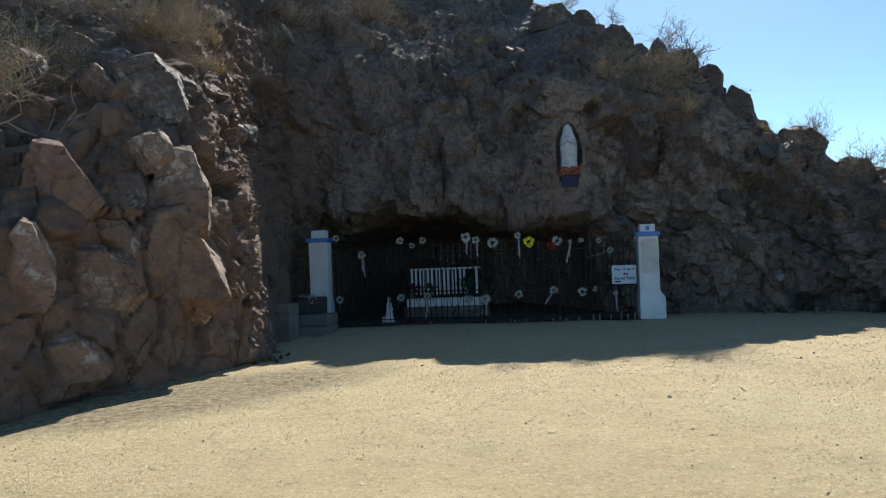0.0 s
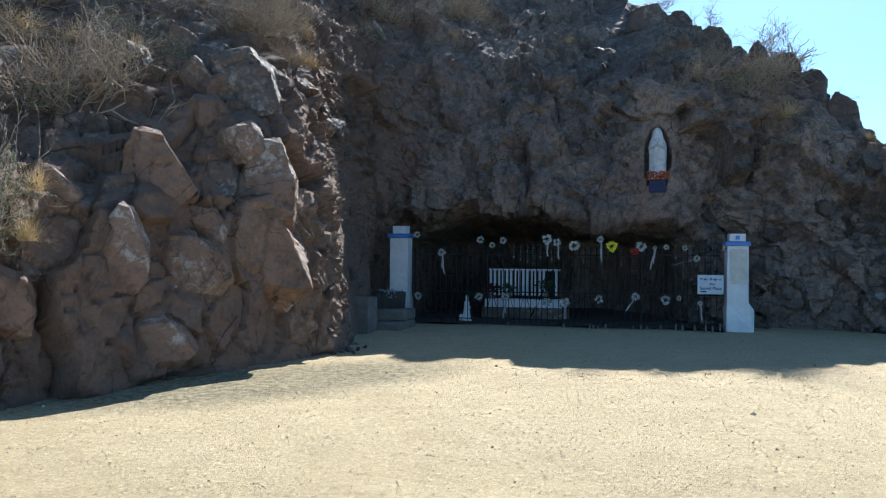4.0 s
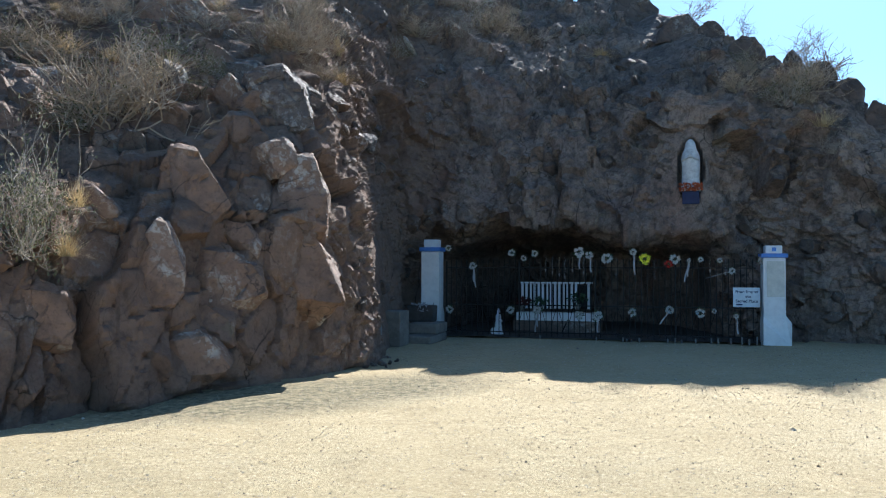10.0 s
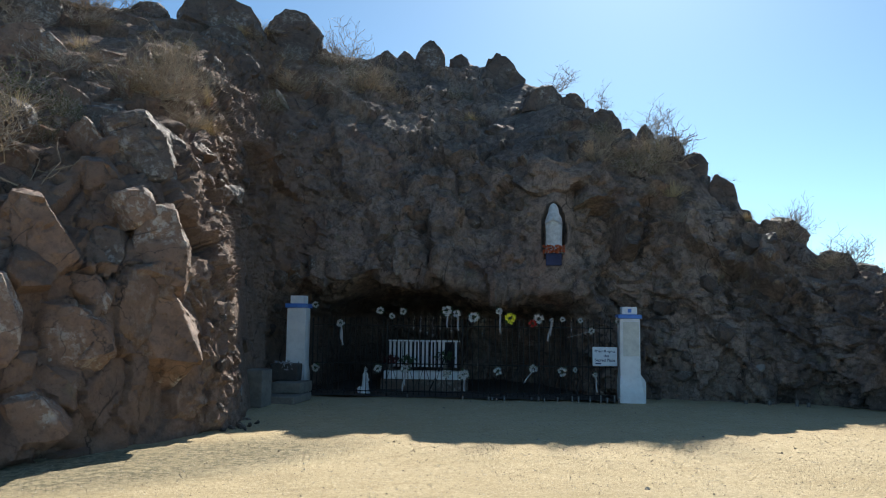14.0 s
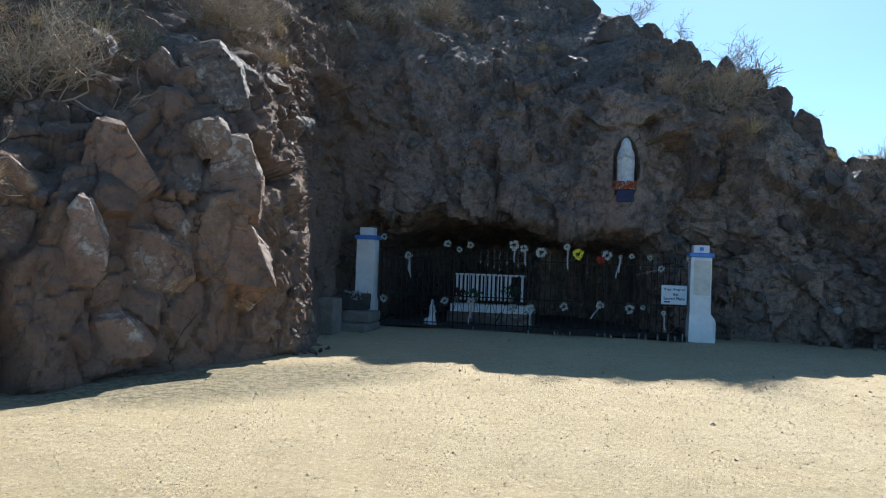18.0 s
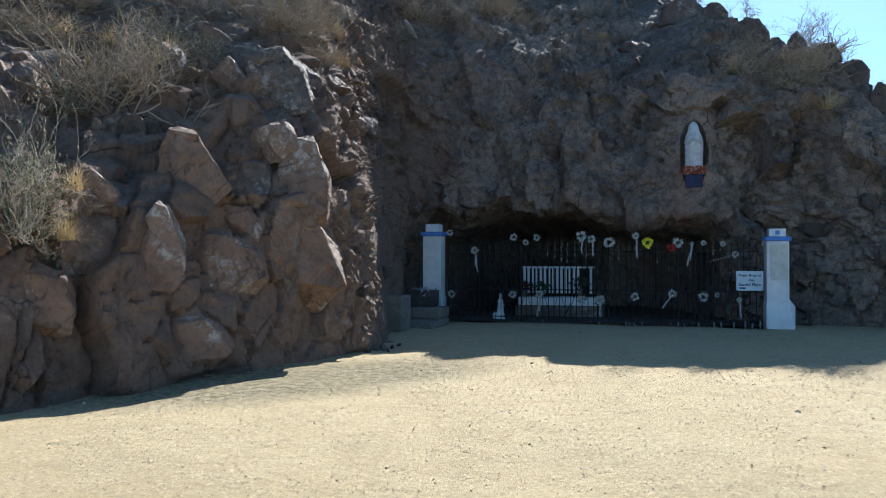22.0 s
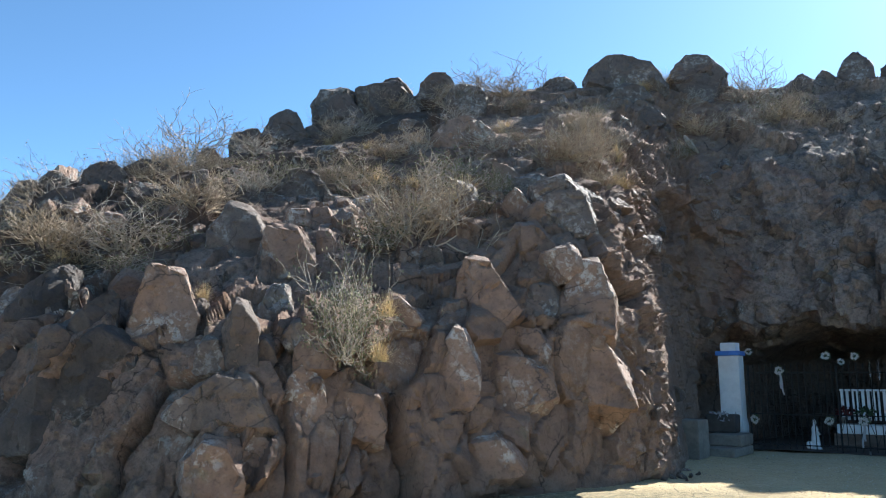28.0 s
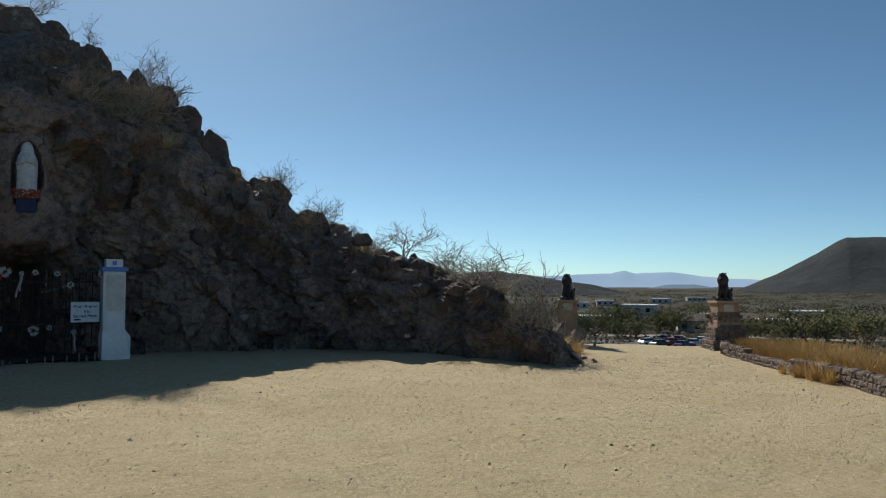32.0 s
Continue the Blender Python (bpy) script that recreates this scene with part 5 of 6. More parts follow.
part("block", box(bmesh.new(), 0.36, 0.36, 0.29, (0, 0, 0), 0.02), plain_material("navy_paint", (0.03, 0.04, 0.10), 0.7, wear=0.3), ob)
part("ledge", box(bmesh.new(), 0.42, 0.40, 0.03, (0, 0, 0.29), 0.008), WHITE, ob)
bm = bmesh.new()
rg = random.Random(77)
for n in range(160):
    c = Vector((rg.uniform(-0.24, 0.24), -0.2 - rg.random() * 0.08, rg.uniform(0.0, 0.16)))
    u = Vector((rg.gauss(0, 1), rg.gauss(0, 1), rg.gauss(0, 1))).normalized() * 0.035
    v = u.orthogonal().normalized() * 0.025
    bm.faces.new([bm.verts.new(c - u), bm.verts.new(c + v), bm.verts.new(c + u), bm.verts.new(c - v)])
ob = empty("statue_flowers", pose(nx, ny - 0.02, 3.25, 0, 0, -9.75), "garland of red and orange flowers at the statue's feet", "flowers")
part("garland", bm, ORANGE, ob)

# ---- steps and planter beside the gate ----
ob = empty("stone_step", pose(-3.15, 14.75, 0, 0, 0, -8), "low grey concrete block and steps beside the gate", "step")
part("block", box(bmesh.new(), 0.46, 0.55, 0.70, (-0.02, 0, 0), 0.03), CONCRETE, ob)
part("tread", box(bmesh.new(), 0.70, 1.2, 0.16, (0.27, 1.0, 0), 0.03), CONCRETE, ob)
part("tread", box(bmesh.new(), 0.64, 0.8, 0.22, (0.26, 1.35, 0.163), 0.03), CONCRETE, ob)
ob = empty("planter", pose(-2.87, 16.3, 0.38, 0, 0, GATE_TURN), "dark stone planter with dried flowers on the steps", "planter")
part("trough", box(bmesh.new(), 0.58, 0.36, 0.36, (0, 0, 0), 0.04, taper=1.04), DARKSTONE, ob)
bm = bmesh.new()
for n in range(70):
    a = rg.uniform(0, math.tau)
    c = Vector((rg.gauss(0, 0.12), -0.12 + rg.gauss(0, 0.06), 0.22 + rg.random() * 0.18))
    u = Vector((math.cos(a), rg.gauss(0, 0.5), math.sin(a))) * 0.05
    v = u.orthogonal().normalized() * 0.02
    bm.faces.new([bm.verts.new(c - u), bm.verts.new(c + v), bm.verts.new(c + u), bm.verts.new(c - v)])
tagged(part("dried_flowers", bm, RIBBON, ob), kind="stuff")
# offerings at the foot of the east face
for n, (az, h, kind) in enumerate(((26.2, 0.14, 0), (26.9, 0.10, 0), (24.5, 0.09, 0), (35.9, 0.13, 1), (23.0, 0.08, 0))):
    r = float(np.interp(az, [f[0] for f in FOOT], [f[1] for f in FOOT])) - 0.55
    q = pose(r * math.sin(radians(az)), r * math.cos(radians(az)), 0.0 if kind == 0 else 0.35)
    ob = empty("votive_candle" if kind == 0 else "paper_flowers", q, "pale glass votive candle at the cliff's foot" if kind == 0 else "white paper flowers lodged low in the rock", "candle" if kind == 0 else "flowers", "cliff offerings")
    if kind == 0:
        part("glass", lathe(bmesh.new(), [(0.034, 0), (0.036, 0.01), (0.036, h), (0.03, h), (0.03, h * 0.8)], 12), WAX, ob)
    else:
        bm = bmesh.new()
        for k in range(14):
            t = rg.uniform(0, math.pi)
            e, s = Vector((math.cos(t), -0.2, math.sin(t))) * h * rg.uniform(0.5, 1), Vector((-math.sin(t), 0, math.cos(t))) * 0.014
            bm.faces.new([bm.verts.new((0, 0, 0)), bm.verts.new(e * 0.6 - s), bm.verts.new(e), bm.verts.new(e * 0.6 + s)])
        part("petals", bm, PETAL, ob)

# ---- the way out: guardian lions, rubble wall, grass ----


def lion(p, turn, label):
    """A seated lion of cast stone, about 0.7 m high, facing +x, in one mesh."""
    bm = bmesh.new()

    def blob(x, y, z, rx, ry, rz, tilt=0.0):
        bmesh.ops.create_icosphere(bm, subdivisions=3, radius=1.0, matrix=pose(x, y, z, 0, tilt, 0) @ Matrix.Diagonal((rx, ry, rz, 1)))

    box(bm, 0.62, 0.36, 0.05, (0, 0, 0), 0.012)
    blob(-0.10, 0, 0.20, 0.20, 0.15, 0.17)
    blob(0.02, 0, 0.33, 0.14, 0.13, 0.23, -20)
    blob(0.09, 0, 0.52, 0.155, 0.16, 0.17)
    blob(0.12, 0, 0.60, 0.11, 0.12, 0.11)
    blob(0.22, 0, 0.55, 0.07, 0.065, 0.06)
    for s in (-1, 1):
        rod(bm, (0.12, s * 0.08, 0.40), (0.20, s * 0.085, 0.06), 0.055, 0.042, 10)
        blob(0.23, s * 0.085, 0.075, 0.07, 0.045, 0.035)
        blob(-0.10, s * 0.14, 0.16, 0.15, 0.07, 0.13)
        blob(0.0, s * 0.17, 0.075, 0.11, 0.045, 0.035)
        blob(0.08, s * 0.08, 0.685, 0.02, 0.02, 0.022)
    rod(bm, (-0.28, 0.02, 0.08), (-0.30, 0.14, 0.26), 0.025, 0.018, 8)
    blob(-0.30, 0.15, 0.29, 0.035, 0.035, 0.05)
    for v in bm.verts:
        if v.co.z > 0.38:
            v.co += Vector((1, 0.6, 0.4)) * 0.012 * math.sin(v.co.y * 90 + v.co.z * 70)
    ob = mesh_object("lion_statue", bm, BRONZE)
    ob.matrix_basis = pose(*p, 0, 0, turn) @ Matrix.Diagonal((0.74, 0.80, 0.92, 1))
    return tagged(ob, label, "statue", "guardian lions")


def stone_face(parent, a, b, height, size, thick, seed, z0=0.0, cap=300):
    """Rubble stones laid in rows from a to b, each a piece of its own."""
    rg = random.Random(seed)
    a, b = Vector(a), Vector(b)
    d = (b - a).normalized()
    turn = math.atan2(d.y, d.x)
    span, z, made = (b - a).length, z0, 0
    while z < z0 + height - 0.02:
        rise = size * rg.uniform(0.75, 1.15)
        x = -rg.random() * size * 0.5
        while x < span:
            w = size * rg.uniform(0.8, 1.6)
            c = a + d * (x + w / 2)
            ob = new("stone", rg.choice(STONE_SHAPES))
            ob.parent = parent
            world_m = Matrix.LocRotScale((c.x, c.y, c.z + z + rise / 2), Euler((rg.uniform(-0.08, 0.08), rg.uniform(-0.12, 0.12), turn)), (w * 1.12, thick, rise * 1.1))
            ob.matrix_basis = parent.matrix_basis.inverted() @ world_m
            x += w * 0.97
            made += 1
            if made >= cap:
                return
        z += rise * 0.94


def small_stone(seed):
    rg = random.Random(seed)
    bm = bmesh.new()
    bmesh.ops.create_cube(bm, size=0.9)
    bmesh.ops.bevel(bm, geom=list(bm.edges), offset=0.16, segments=1, affect="EDGES")
    for v in bm.verts:
        v.co += Vector((rg.gauss(0, 0.05), rg.gauss(0, 0.05), rg.gauss(0, 0.05)))
    me = bpy.data.meshes.new("stone")
    bm.to_mesh(me)
    bm.free()
    me.materials.append(STONE)
    return me


STONE_SHAPES = [small_stone(s) for s in range(6)]


def pedestal(az, r, turn, wide, label, rubble, hi=0.30):
    p = Vector((r * math.sin(radians(az)), r * math.cos(radians(az)), -0.15))
    ob = empty("lion_pedestal", pose(p.x, p.y, p.z, 0, 0, turn), label, "pedestal", "lion pedestals")
    bm = bmesh.new()
    lo = wide * 0.72
    rings = [[bm.verts.new((x * k, y * k, z)) for x, y in ((-1, -1), (1, -1), (1, 1), (-1, 1))] for k, z in ((lo * 0.66, 0), (lo * 0.62, 0.35), (hi * 1.02, 0.95), (hi, 1.0), (hi, 1.20))]
    for a, b in zip(rings, rings[1:]):
        for k in range(4):
            bm.faces.new((a[k], a[(k + 1) % 4], b[(k + 1) % 4], b[k]))
    bm.faces.new(rings[-1])
    bmesh.ops.bevel(bm, geom=list(bm.edges), offset=0.02, segments=2, affect="EDGES")
    part("body", bm, STUCCO, ob)
    part("cap", box(bmesh.new(), hi * 2 + 0.08, hi * 2 + 0.08, 0.06, (0, 0, 1.202), 0.015), STUCCO, ob)
    part("plaque", box(bmesh.new(), 0.24, 0.02, 0.16, (0, -hi - 0.01, 1.02), 0.004), plain_material("pale_plaque", (0.52, 0.46, 0.36), 0.7), ob, "pale plaque with worn bars")
    if rubble:
        for k in range(4):
            c, s = math.cos(radians(turn + 90 * k)), math.sin(radians(turn + 90 * k))
            w = lo * 0.60
            a = p + Vector((c * -w + s * w, s * -w - c * w, 0))
            b = p + Vector((c * w + s * w, s * w - c * w, 0))
            for step, (h0, inset) in enumerate(((0.0, 0.0), (0.34, 0.10), (0.66, 0.22))):
                mid_p = (a + b) / 2
                out = Vector((s, -c, 0)) * (0.07 - inset * 0.75)
                stone_face(ob, mid_p + (a - mid_p) * (1 - inset * 1.3) + out, mid_p + (b - mid_p) * (1 - inset * 1.3) + out, 0.34, 0.10, 0.12, 5 + k + 10 * step, h0)
    return p


pl = pedestal(48.0, 19.3, -48, 0.60, "tall tan plastered pedestal beside the path", False, 0.235)
lion((pl.x, pl.y, pl.z + 1.262), 208, "dark weathered seated lion statue on a tan pedestal")
pr = pedestal(59.0, 18.8, -36, 0.74, "tapering rubble stone pedestal with a plastered top", True, 0.25)
lion((pr.x, pr.y, pr.z + 1.262), 196, "dark weathered seated lion statue on a stone pedestal")

WALL_LINE = [(15.3, 9.2), (14.9, 8.95), (13.9, 7.9), (12.6, 6.3), (11.8, 5.1), (10.8, 4.1), (9.7, 2.7), (8.6, 0.8)]
wall = empty("rubble_wall", pose(12.5, 6, 0), "low wall of brown rubble stones along the plaza edge", "wall", kind="structure")
bm = bmesh.new()
for a, b in zip(WALL_LINE, WALL_LINE[1:]):
    va, vb = Vector((*a, 0)), Vector((*b, 0))
    mid_p, turn = (va + vb) / 2 - Vector((12.5, 6, 0)), math.degrees(math.atan2(vb.y - va.y, vb.x - va.x))
    box(bm, (vb - va).length + 0.05, 0.12, 0.20, (mid_p.x, mid_p.y, -0.1), 0.0, turn)
part("mortar", bm, plain_material("mortar", (0.24, 0.19, 0.15), 0.95, wear=0.3), wall)
for n, (a, b) in enumerate(zip(WALL_LINE, WALL_LINE[1:])):
    stone_face(wall, (*a, -0.04), (*b, -0.04), 0.21, 0.11, 0.2, 40 + n, 0.0, 44)

# golden grass beyond the wall: uncountable blades
bm = bmesh.new()
rg = random.Random(91)
for n in range(4200):
    k = rg.random() * 6.2
    i = int(k)
    a, b = Vector((*WALL_LINE[i], 0)), Vector((*WALL_LINE[i + 1], 0))
    d = (b - a).normalized()
    east = Vector((-d.y, d.x, 0))
    if east.x < 0:
        east = -east
    base = a.lerp(b, k - i) + east * (0.40 + abs(rg.gauss(0, 0.75)))
    for q in range(7):
        p = base + Vector((rg.gauss(0, 0.06), rg.gauss(0, 0.06), -0.1))
        tip = p + Vector((rg.gauss(0, 0.16), rg.gauss(0, 0.16), rg.uniform(0.22, 0.48)))
        bend = p.lerp(tip, 0.55) + Vector((0, 0, 0.06))
        w = Vector((rg.gauss(0, 1), rg.gauss(0, 1), 0)).normalized() * 0.009
        v = [bm.verts.new(p - w), bm.verts.new(p + w), bm.verts.new(bend + w * 0.7), bm.verts.new(bend - w * 0.7), bm.verts.new(tip)]
        bm.faces.new((v[0], v[1], v[2], v[3])), bm.faces.new((v[3], v[2], v[4]))
ob = mesh_object("dry_grass", bm, GOLDSTRAW, False)
tagged(ob, "band of tall golden dry grass beyond the low wall", "grass", kind="stuff")
tuft = grass_tuft(17, GOLDSTRAW, 240)
for x, y, s in ((12.05, 5.95, 0.36), (11.85, 5.6, 0.46), (11.65, 5.3, 0.32), (12.3, 6.35, 0.22), (12.2, 11.3, 0.55), (12.5, 11.6, 0.6), (12.9, 11.9, 0.5), (11.7, 10.9, 0.45), (12.0, 10.6, 0.35), (12.6, 11.1, 0.4)):
    ob = copy_thing(tuft, pose(0, 0, 0))
    ob.matrix_basis = Matrix.LocRotScale((x, y, 0.0), Euler((0, 0, x * 9)), (s * 1.2, s * 1.2, s))
    tagged(ob, "clump of golden dry grass against the low wall", "grass", "wall grass clumps")
for o in (*tuft.children, tuft):
    bpy.data.objects.remove(o)
thicket = twig_bush(72, TWIGS, 34, 4, 1.0, 3, 0.8, 0.5)
thicket.name = "thorn_bush"
thicket.matrix_basis = Matrix.LocRotScale((10.75, 10.75, 0.1), Euler((0, 0, 2)), (0.9, 0.9, 1.4))
tagged(thicket, "tangled dark thorn bush at the cliff's end", "bush")
# leafless tree and loose rocks at the cliff's end
tree = twig_bush(71, TWIGS, 6, 5, 0.75, None, 1.8, 0.7)
tree.matrix_basis = Matrix.LocRotScale((11.6, 10.65, 0.1), Euler((0, 0, 1)), (1.0, 1.0, 1.2))
tree.name = "bare_tree"
tagged(tree, "leafless dark-branched desert tree at the cliff's end", "tree")
for n, (x, y, s) in enumerate(((11.15, 9.85, 0.30), (11.5, 10.3, 0.24), (10.9, 9.6, 0.12), (11.7, 10.5, 0.14), (11.3, 9.5, 0.08), (11.8, 10.2, 0.09), (11.6, 9.8, 0.07), (12.0, 10.9, 0.2))):
    ob = new("loose_rock", TAN_SHAPES[n % 5])
    ob.matrix_basis = Matrix.LocRotScale((x, y, s * 0.18), Euler((0.3 * n, 0.2, n)), (s * 1.3, s, s * 0.8))
    tagged(ob, "loose brown rock lying on gravel by the cliff's end", "rock", "loose rocks")
for n, (az, r, s) in enumerate(((-13.0, 12.0, 0.12), (-13.6, 11.9, 0.09), (-12.4, 12.2, 0.1), (-14.2, 11.7, 0.08), (-11.9, 12.5, 0.07), (-12.7, 11.8, 0.06), (-13.3, 12.3, 0.15))):
    ob = new("loose_rock", GREY_SHAPES[n % 6])
    ob.matrix_basis = Matrix.LocRotScale((r * math.sin(radians(az)), r * math.cos(radians(az)), s * 0.2), Euler((n, 0.4, n)), (s * 1.5, s, s * 0.8))
    tagged(ob, "small grey stone fallen at the foot of the outcrop", "rock", "fallen stones")

# pebbles strewn over the gravel, most of them no more than coarse grit
COUNT = 36000
nr = np.random.default_rng(5)
turn = np.radians(nr.uniform(-78, 78, COUNT))
dist = 2.4 + 14.0 * nr.random(COUNT) ** 0.75
size = np.where(nr.random(COUNT) < 0.0035, 0.010 + 0.007 * np.abs(nr.normal(size=COUNT)), 0.004 + 0.0026 * np.abs(nr.normal(size=COUNT)))
size = np.minimum(size, 0.032) * (0.62 + 0.055 * dist)
px, py = dist * np.sin(turn), dist * np.cos(turn)
pz = ground_height(px, py)
corner = np.array([(1.0, 0, -0.1), (0, 1.0, -0.1), (-1.0, 0, -0.1), (0, -1.0, -0.1), (0.3, -0.2, 0.85), (-0.3, 0.2, 0.7)])
shape = corner[None] * nr.uniform(0.65, 1.35, (COUNT, 6, 3)) * size[:, None, None]
spin = nr.uniform(0, math.tau, COUNT)
ca, sa = np.cos(spin)[:, None], np.sin(spin)[:, None]
verts = np.stack([px[:, None] + shape[..., 0] * ca - shape[..., 1] * sa, py[:, None] + shape[..., 0] * sa + shape[..., 1] * ca, pz[:, None] + shape[..., 2]], -1).reshape(-1, 3)
faces = [tuple(6 * n + k for k in f) for n in range(COUNT) for f in ((0, 1, 5, 4), (1, 2, 5), (2, 3, 4, 5), (3, 0, 4))]
me = bpy.data.meshes.new("pebbles")
me.from_pydata(verts.tolist(), [], faces)
m = Nodes("pebble", 0.9)
me.materials.append(m.done(m.ramp(m.island(), (0.1, (0.20, 0.165, 0.125)), (0.5, (0.40, 0.335, 0.25)), (0.9, (0.58, 0.51, 0.40)))))
tagged(new("pebbles", me), "scattered small brown pebbles on the gravel", "pebbles", kind="stuff")

# ---- the valley ----
VALLEY = -10.9


def place(az, r, z=None):
    x, y = r * math.sin(radians(az)), r * math.cos(radians(az))
    return Vector((x, y, float(ground_height(np.array([x]), np.array([y]))[0]) if z is None else z))


def house(az, r, wide, deep, storeys, turn, flat, wall_mat, label):
    p = place(az, r)
    ob = empty("house", pose(p.x, p.y, p.z - 0.3, 0, 0, turn), label, "house", "valley houses")
    h = 2.9 * storeys + 0.3
    part("wall", box(bmesh.new(), wide, deep, h, (0, 0, 0), 0.04), wall_mat, ob)
    if flat:
        part("roof", box(bmesh.new(), wide + 0.9, deep + 0.9, 0.35, (0, 0, h + 0.002), 0.05), ROOF, ob, "flat white roof")
    else:
        bm = bmesh.new()
        w, d = wide / 2 + 0.6, deep / 2 + 0.6
        v = [bm.verts.new(c) for c in ((-w, -d, h), (w, -d, h), (w, d, h), (-w, d, h), (-w, 0, h + 1.6), (w, 0, h + 1.6), (-w, -d, h - 0.15), (w, -d, h - 0.15), (w, d, h - 0.15), (-w, d, h - 0.15))]
        for f in ((0, 1, 5, 4), (2, 3, 4, 5), (0, 4, 3), (1, 2, 5), (6, 7, 1, 0), (7, 8, 2, 1), (8, 9, 3, 2), (9, 6, 0, 3), (9, 8, 7, 6)):
            bm.faces.new([v[k] for k in f])
        bmesh.ops.recalc_face_normals(bm, faces=bm.faces)
        part("roof", bm, SHINGLE, ob, "dark pitched roof")
    for s in range(storeys):
        n = max(2, int(wide / 3))
        for k in range(n):
            x = -wide / 2 + (k + 0.5) * wide / n
            win = part("window", box(bmesh.new(), 1.3, 0.08, 1.3, (x, -deep / 2 - 0.03, 1.1 + 2.9 * s), 0.02), GLASS, ob, "dark window")
            part("frame", box(bmesh.new(), 1.5, 0.06, 0.1, (x, -deep / 2 - 0.04, 1.0 + 2.9 * s), 0.01), WHITE, win)
    return ob


HOUSES = [(53.3, 255, 10, 8, 2, True), (49.9, 235, 11, 8, 1, True), (54.8, 520, 11, 9, 1, True), (50.8, 470, 10, 9, 1, True), (57.4, 262, 11, 8, 1, True), (57.6, 215, 13, 9, 1, False), (61.0, 230, 12, 8, 1, False), (62.7, 222, 12, 8, 1, True), (64.0, 300, 14, 9, 1, True), (57.2, 620, 14, 10, 1, True), (48.6, 420, 14, 9, 1, True)]
for n, (az, r, wide, deep, st, fl) in enumerate(HOUSES):
    house(az, r, wide, deep, st, -az + (n * 13 % 24 - 12), fl, HOUSEWALL, "two-storey pale house with a flat white roof in the valley" if st == 2 else ("low pale house with a flat white roof in the valley" if fl else "low house with a dark pitched roof in the valley"))


def car(az, r, turn, paint, label):
    p = place(az, r)
    ob = empty("car", pose(p.x, p.y, p.z, 0, 0, turn), label, "car", "parked cars")
    bm = bmesh.new()
    side = [(-2.1, 0.35), (2.1, 0.35), (2.15, 0.75), (1.2, 0.95), (-1.9, 0.98), (-2.15, 0.75)]
    for pts, w in ((side, 0.86),):
        a, b = [bm.verts.new((x, -w, z)) for x, z in pts], [bm.verts.new((x, w, z)) for x, z in pts]
        bm.faces.new(a), bm.faces.new(b[::-1])
        for k in range(len(pts)):
            bm.faces.new((a[(k + 1) % len(pts)], a[k], b[k], b[(k + 1) % len(pts)]))
    bmesh.ops.recalc_face_normals(bm, faces=bm.faces)
    bmesh.ops.bevel(bm, geom=list(bm.edges), offset=0.07, segments=2, affect="EDGES")
    part("body", bm, paint, ob)
    part("cabin", box(bmesh.new(), 2.7, 1.55, 0.50, (-0.35, 0, 0.93), 0.1, taper=0.78), GLASS, ob, "dark glass cabin")
    part("roof", box(bmesh.new(), 1.95, 1.2, 0.05, (-0.35, 0, 1.42), 0.02), paint, ob)
    for x in (-1.35, 1.35):
        for y in (-0.8, 0.8):
            part("wheel", rod(bmesh.new(), (x, y - 0.1, 0.32), (x, y + 0.1, 0.32), 0.32, sides=14), TYRE, ob)
    return ob


PAINTS = [(0.75, 0.75, 0.74), (0.10, 0.10, 0.11), (0.32, 0.04, 0.05), (0.05, 0.08, 0.16), (0.55, 0.56, 0.58), (0.20, 0.03, 0.05), (0.08, 0.09, 0.12), (0.7, 0.7, 0.7)]
COLOURS = ["white", "black", "dark red", "dark blue", "silver", "maroon", "charcoal", "white"]
for n, (az, r) in enumerate(((53.9, 158), (54.7, 154), (55.5, 160), (56.3, 152), (57.0, 158), (56.0, 168), (55.0, 170), (57.5, 166))):
    car(az, r, -az + 40 + 6 * n, plain_material("car_paint", PAINTS[n], 0.3, 0.2, wear=0.05, scale=1), f"{COLOURS[n]} car parked in the valley car park")
# the car park and a lane: thin sheets on the valley floor
for az, r, sx, sy, mat_, nm, lab in ((55.6, 161, 34, 22, ASPHALT, "car_park", "grey asphalt car park below the hill"), (50.5, 190, 40, 9, DUST, "lane", "pale dusty lane across the valley"), (64.5, 190, 30, 9, DUST, "lane", "pale dusty lane across the valley")):
    p = place(az, r)
    bm = bmesh.new()
    bmesh.ops.create_grid(bm, x_segments=14, y_segments=8, size=0.5, matrix=Matrix.Diagonal((sx, sy, 1, 1)))
    turn = Matrix.Translation(p) @ Matrix.Rotation(radians(-az), 4, "Z")
    for v in bm.verts:
        q = turn @ v.co
        v.co = Vector((q.x, q.y, float(ground_height(np.array([q.x]), np.array([q.y]))[0]) + 0.05))
    tagged(mesh_object(nm, bm, mat_), lab, "road", kind="structure")


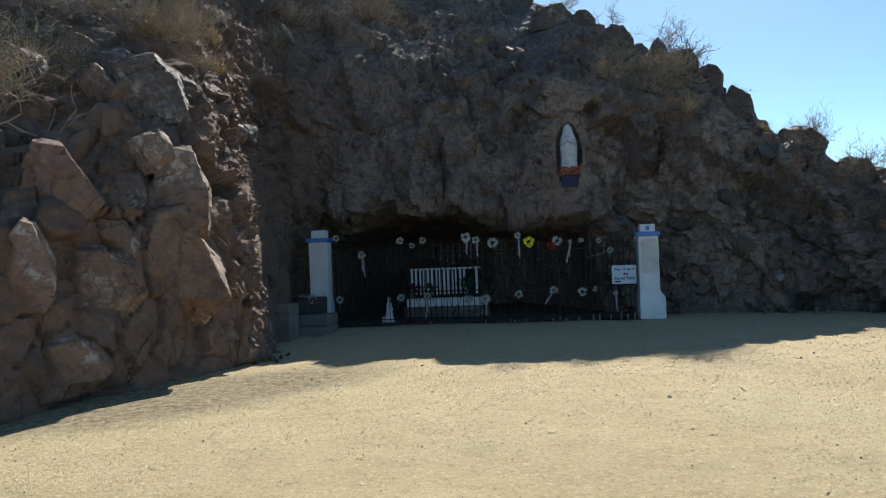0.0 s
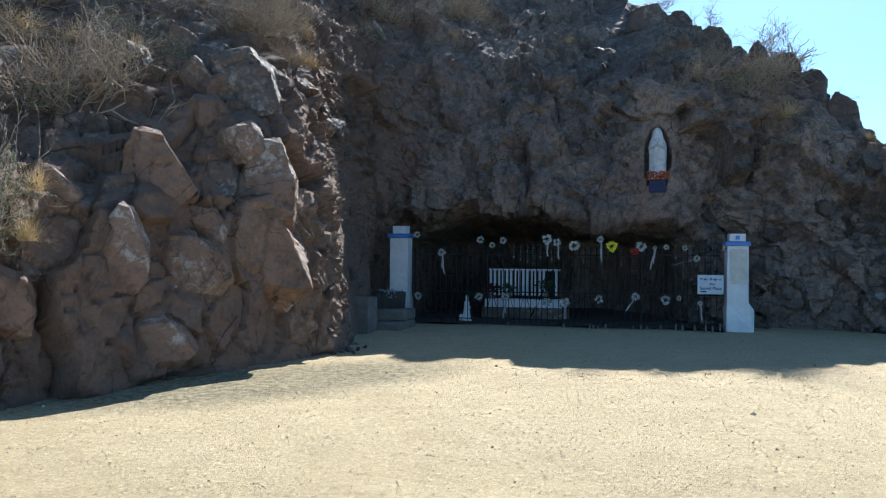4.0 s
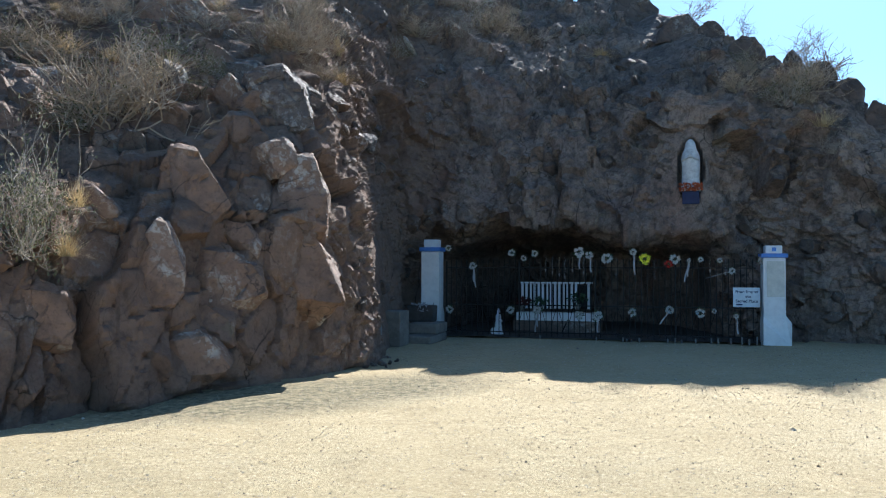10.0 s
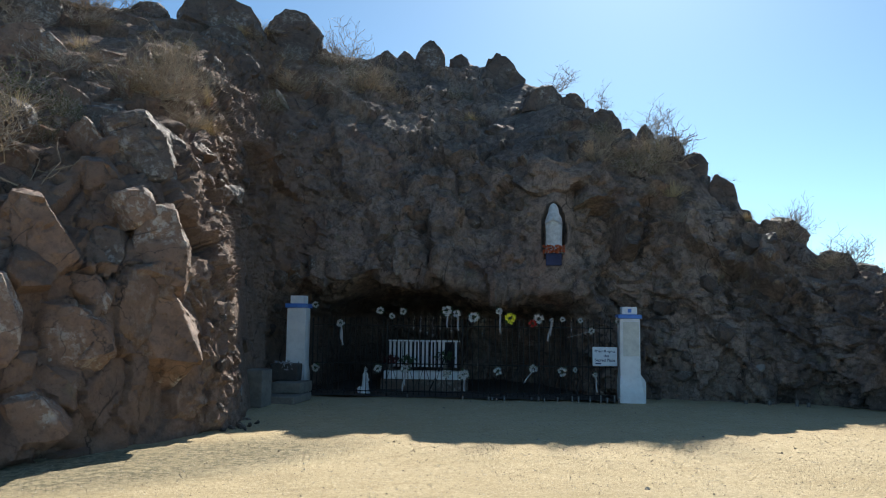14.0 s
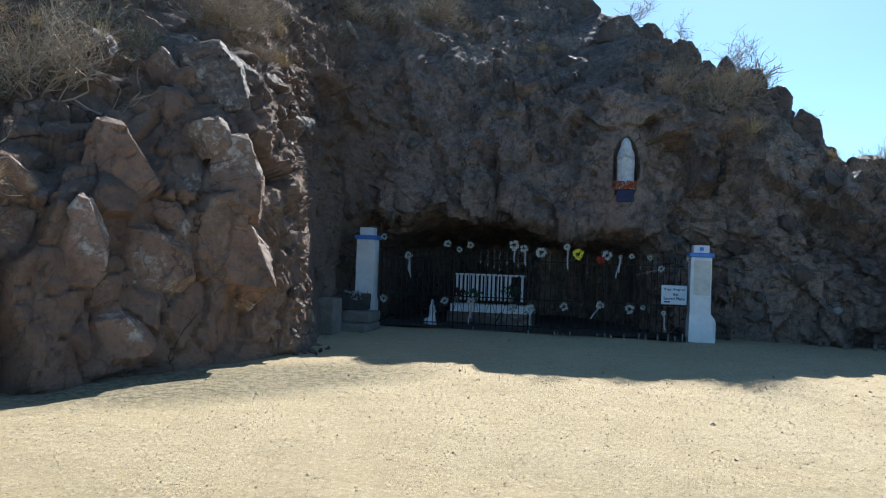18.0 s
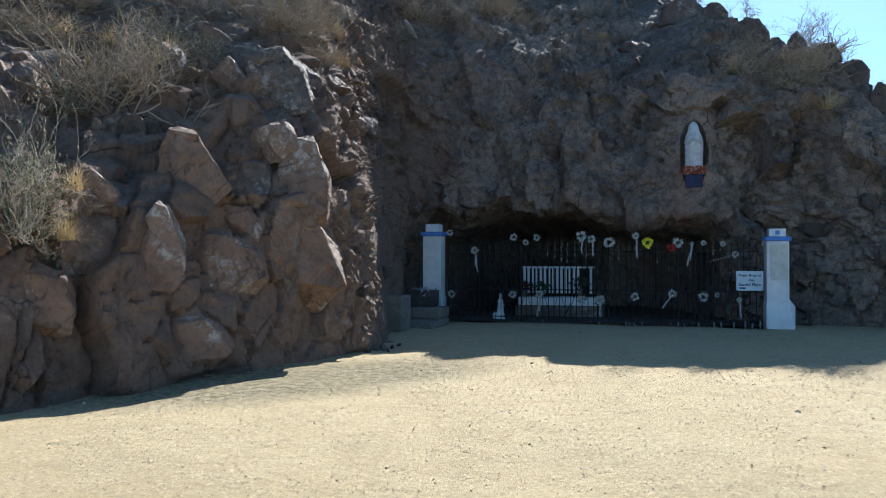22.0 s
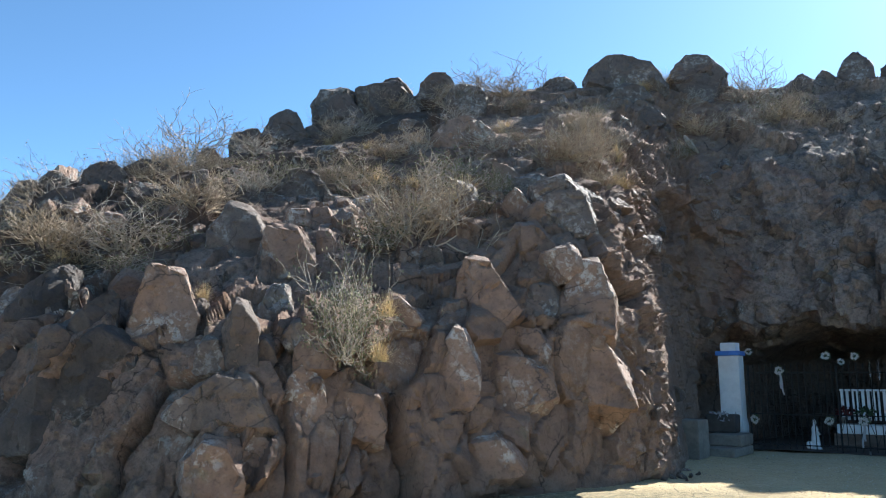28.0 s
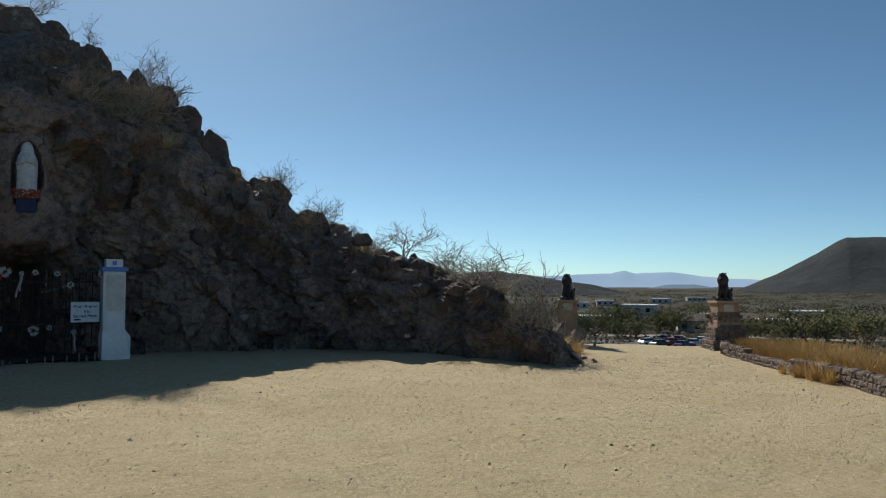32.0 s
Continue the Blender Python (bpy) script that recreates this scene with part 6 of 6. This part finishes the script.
def clump_tree(az, r, tall, label):
    """A spreading desert tree: forked trunk and a loose crown of leaf clumps."""
    p = place(az, r)
    rg = random.Random(int(az * 10 + r))
    ob = empty("desert_tree", pose(p.x, p.y, p.z), label, "tree", "valley trees")
    bm, crown = bmesh.new(), bmesh.new()
    top = []
    for n in range(4):
        a = n * 1.6 + rg.random()
        q = Vector((math.cos(a) * tall * 0.25, math.sin(a) * tall * 0.25, tall * 0.55))
        rod(bm, (0, 0, -0.2), q, tall * 0.035, tall * 0.015, 6)
        top.append(q)
    for n in range(1100):
        q = rg.choice(top) + Vector((rg.gauss(0, 0.30), rg.gauss(0, 0.30), rg.gauss(-0.06, 0.17))) * tall
        u = Vector((rg.gauss(0, 1), rg.gauss(0, 1), rg.gauss(0, 1))).normalized() * tall * 0.05
        v = u.orthogonal().normalized() * tall * 0.034
        crown.faces.new([crown.verts.new(q - u), crown.verts.new(q + v), crown.verts.new(q + u), crown.verts.new(q - v)])
    part("trunk", bm, TWIGS, ob)
    part("crown", crown, OLIVE, ob)


rg = random.Random(13)
for az, r, tall in ((50.6, 205, 6), (51.6, 215, 6.5), (52.2, 230, 7), (54.6, 205, 6), (55.6, 210, 7), (56.8, 230, 6), (58.3, 190, 5), (60.5, 185, 5.5), (61.8, 200, 6), (63.2, 180, 6), (64.6, 200, 7), (65.6, 185, 6.5), (66.6, 215, 7), (67.8, 190, 7), (49.2, 200, 5), (53.0, 186, 5), (62.5, 250, 7), (59.6, 250, 7)):
    clump_tree(az, r, tall, "olive-green spreading desert tree in the valley")
for n in range(26):
    clump_tree(47.5 + n * 0.82 + rg.uniform(-0.3, 0.3), rg.uniform(178, 330), rg.uniform(3.5, 6.0), "round grey-green desert tree on the valley floor")
# scrub over the valley floor
verts, faces = [], []
for n in range(3400):
    az, r = rg.uniform(34, 84), 130 * math.exp(rg.random() ** 0.8 * 2.6)
    if 53.0 < az < 58.3 and r < 175:
        continue
    c = place(az, r, VALLEY)
    s = rg.uniform(0.7, 2.0) * (1 + r / 1500)
    for k in range(34):
        q = c + Vector((rg.gauss(0, 1.1), rg.gauss(0, 1.1), abs(rg.gauss(0.1, 0.3)))) * s
        w = Vector((rg.gauss(0, 1), rg.gauss(0, 1), rg.gauss(0, 1))).normalized() * s * 0.22
        v = w.orthogonal().normalized() * s * 0.16
        i = len(verts)
        verts += [tuple(q - w), tuple(q + v), tuple(q + w), tuple(q - v)]
        faces.append((i, i + 1, i + 2, i + 3))
me = bpy.data.meshes.new("valley_scrub")
me.from_pydata(verts, [], faces)
me.materials.append(SCRUB)
tagged(new("valley_scrub", me), "dark olive desert scrub covering the valley floor", "scrub", kind="stuff")

# ---- distance: hills and mountains ----
m = Nodes("far_hill", 0.95, spec=0.1)
c = m.ramp(m.noise(0.012, 8, 0.7), (0.35, (0.028, 0.034, 0.038)), (0.6, (0.05, 0.054, 0.052)), (0.8, (0.10, 0.095, 0.085)))
FARHILL = m.done(c, (m.noise(0.05, 6, 0.7), 0.8, 6.0))


def range_of_hills(name, az0, az1, r, depth, line, material, rough, label, seed, kind="structure"):
    """A ridge along a bearing range; line gives (bearing, height angle)."""
    az = np.linspace(az0, az1, 260)
    crest = np.interp(az, [q[0] for q in line], [q[1] for q in line])
    s = np.linspace(0, 1, 26)
    prof = np.concatenate([ease(s[:18] / s[17]), 1 - 0.4 * ease((s[18:] - s[17]) / (1 - s[17]))])
    rr = r - depth + 2 * depth * s
    top = EYE + r * np.tan(np.radians(crest))
    z = VALLEY - 6 + (top[:, None] - VALLEY + 6) * prof[None, :]
    x, y = np.sin(np.radians(az))[:, None] * rr[None, :], np.cos(np.radians(az))[:, None] * rr[None, :]
    p = np.stack([x.ravel(), y.ravel(), z.ravel()], 1)
    p[:, 2] += rough * fbm(p / (depth * 0.35), seed, 4) * np.clip(np.tile(prof, len(az)), 0.0, 1)
    ob = grid_object(name, p, len(az), len(s), material)
    return tagged(ob, label, "hill", kind=kind)


range_of_hills("mesa", 59.5, 110, 1500, 330, [(59.5, -0.7), (60.9, -0.1), (63.0, 1.05), (65.0, 2.15), (66.3, 3.05), (66.9, 3.35), (70, 3.35), (84, 3.3), (88, 2.2), (96, 0.4), (110, -0.6)], FARHILL, 5.0, "dark flat-topped scrub-covered mesa", 3)
range_of_hills("dark_hill", 26, 52.5, 1000, 160, [(26, -0.6), (36, 0.3), (41, 0.95), (43.2, 1.05), (45.5, 0.8), (49, 0.1), (52.5, -0.65)], FARHILL, 3.0, "dark scrub-covered hill across the valley", 8)
# blue haze painted as emission, as the backlit slopes would render dark
m = Nodes("mountain_haze_glow", 1.0, spec=0.0)
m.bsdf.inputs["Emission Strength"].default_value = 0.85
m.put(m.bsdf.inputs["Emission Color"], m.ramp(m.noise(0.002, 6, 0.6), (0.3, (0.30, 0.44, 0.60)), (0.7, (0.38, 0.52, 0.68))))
HAZE_GLOW = m.done((0.10, 0.13, 0.17))
range_of_hills("mountain_backdrop", 20, 112, 4200, 250, [(20, 0.4), (35, 0.7), (46, 0.7), (49.5, 0.8), (51.2, 0.82), (52.2, 1.12), (53.0, 0.86), (55.6, 0.95), (57.5, 0.62), (60, 0.45), (64, 0.1), (75, 0.3), (112, 0.3)], HAZE_GLOW, 4.0, "mountains on the horizon, blue with painted glowing haze", 12)
# dimmer painted haze, also emitted, for the nearer low hill
m = Nodes("hill_haze_glow", 1.0, spec=0.0)
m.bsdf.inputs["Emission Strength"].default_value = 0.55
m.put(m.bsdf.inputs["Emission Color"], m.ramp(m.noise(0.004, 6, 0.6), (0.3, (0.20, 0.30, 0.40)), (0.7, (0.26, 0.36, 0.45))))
HILL_HAZE_GLOW = m.done((0.08, 0.10, 0.12))
range_of_hills("low_hill_backdrop", 48, 66, 2900, 200, [(48, -0.45), (53, -0.35), (55.5, 0.02), (57.2, 0.0), (59, -0.3), (66, -0.4)], HILL_HAZE_GLOW, 2.0, "low hill across the plain, blue with painted glowing haze", 15)
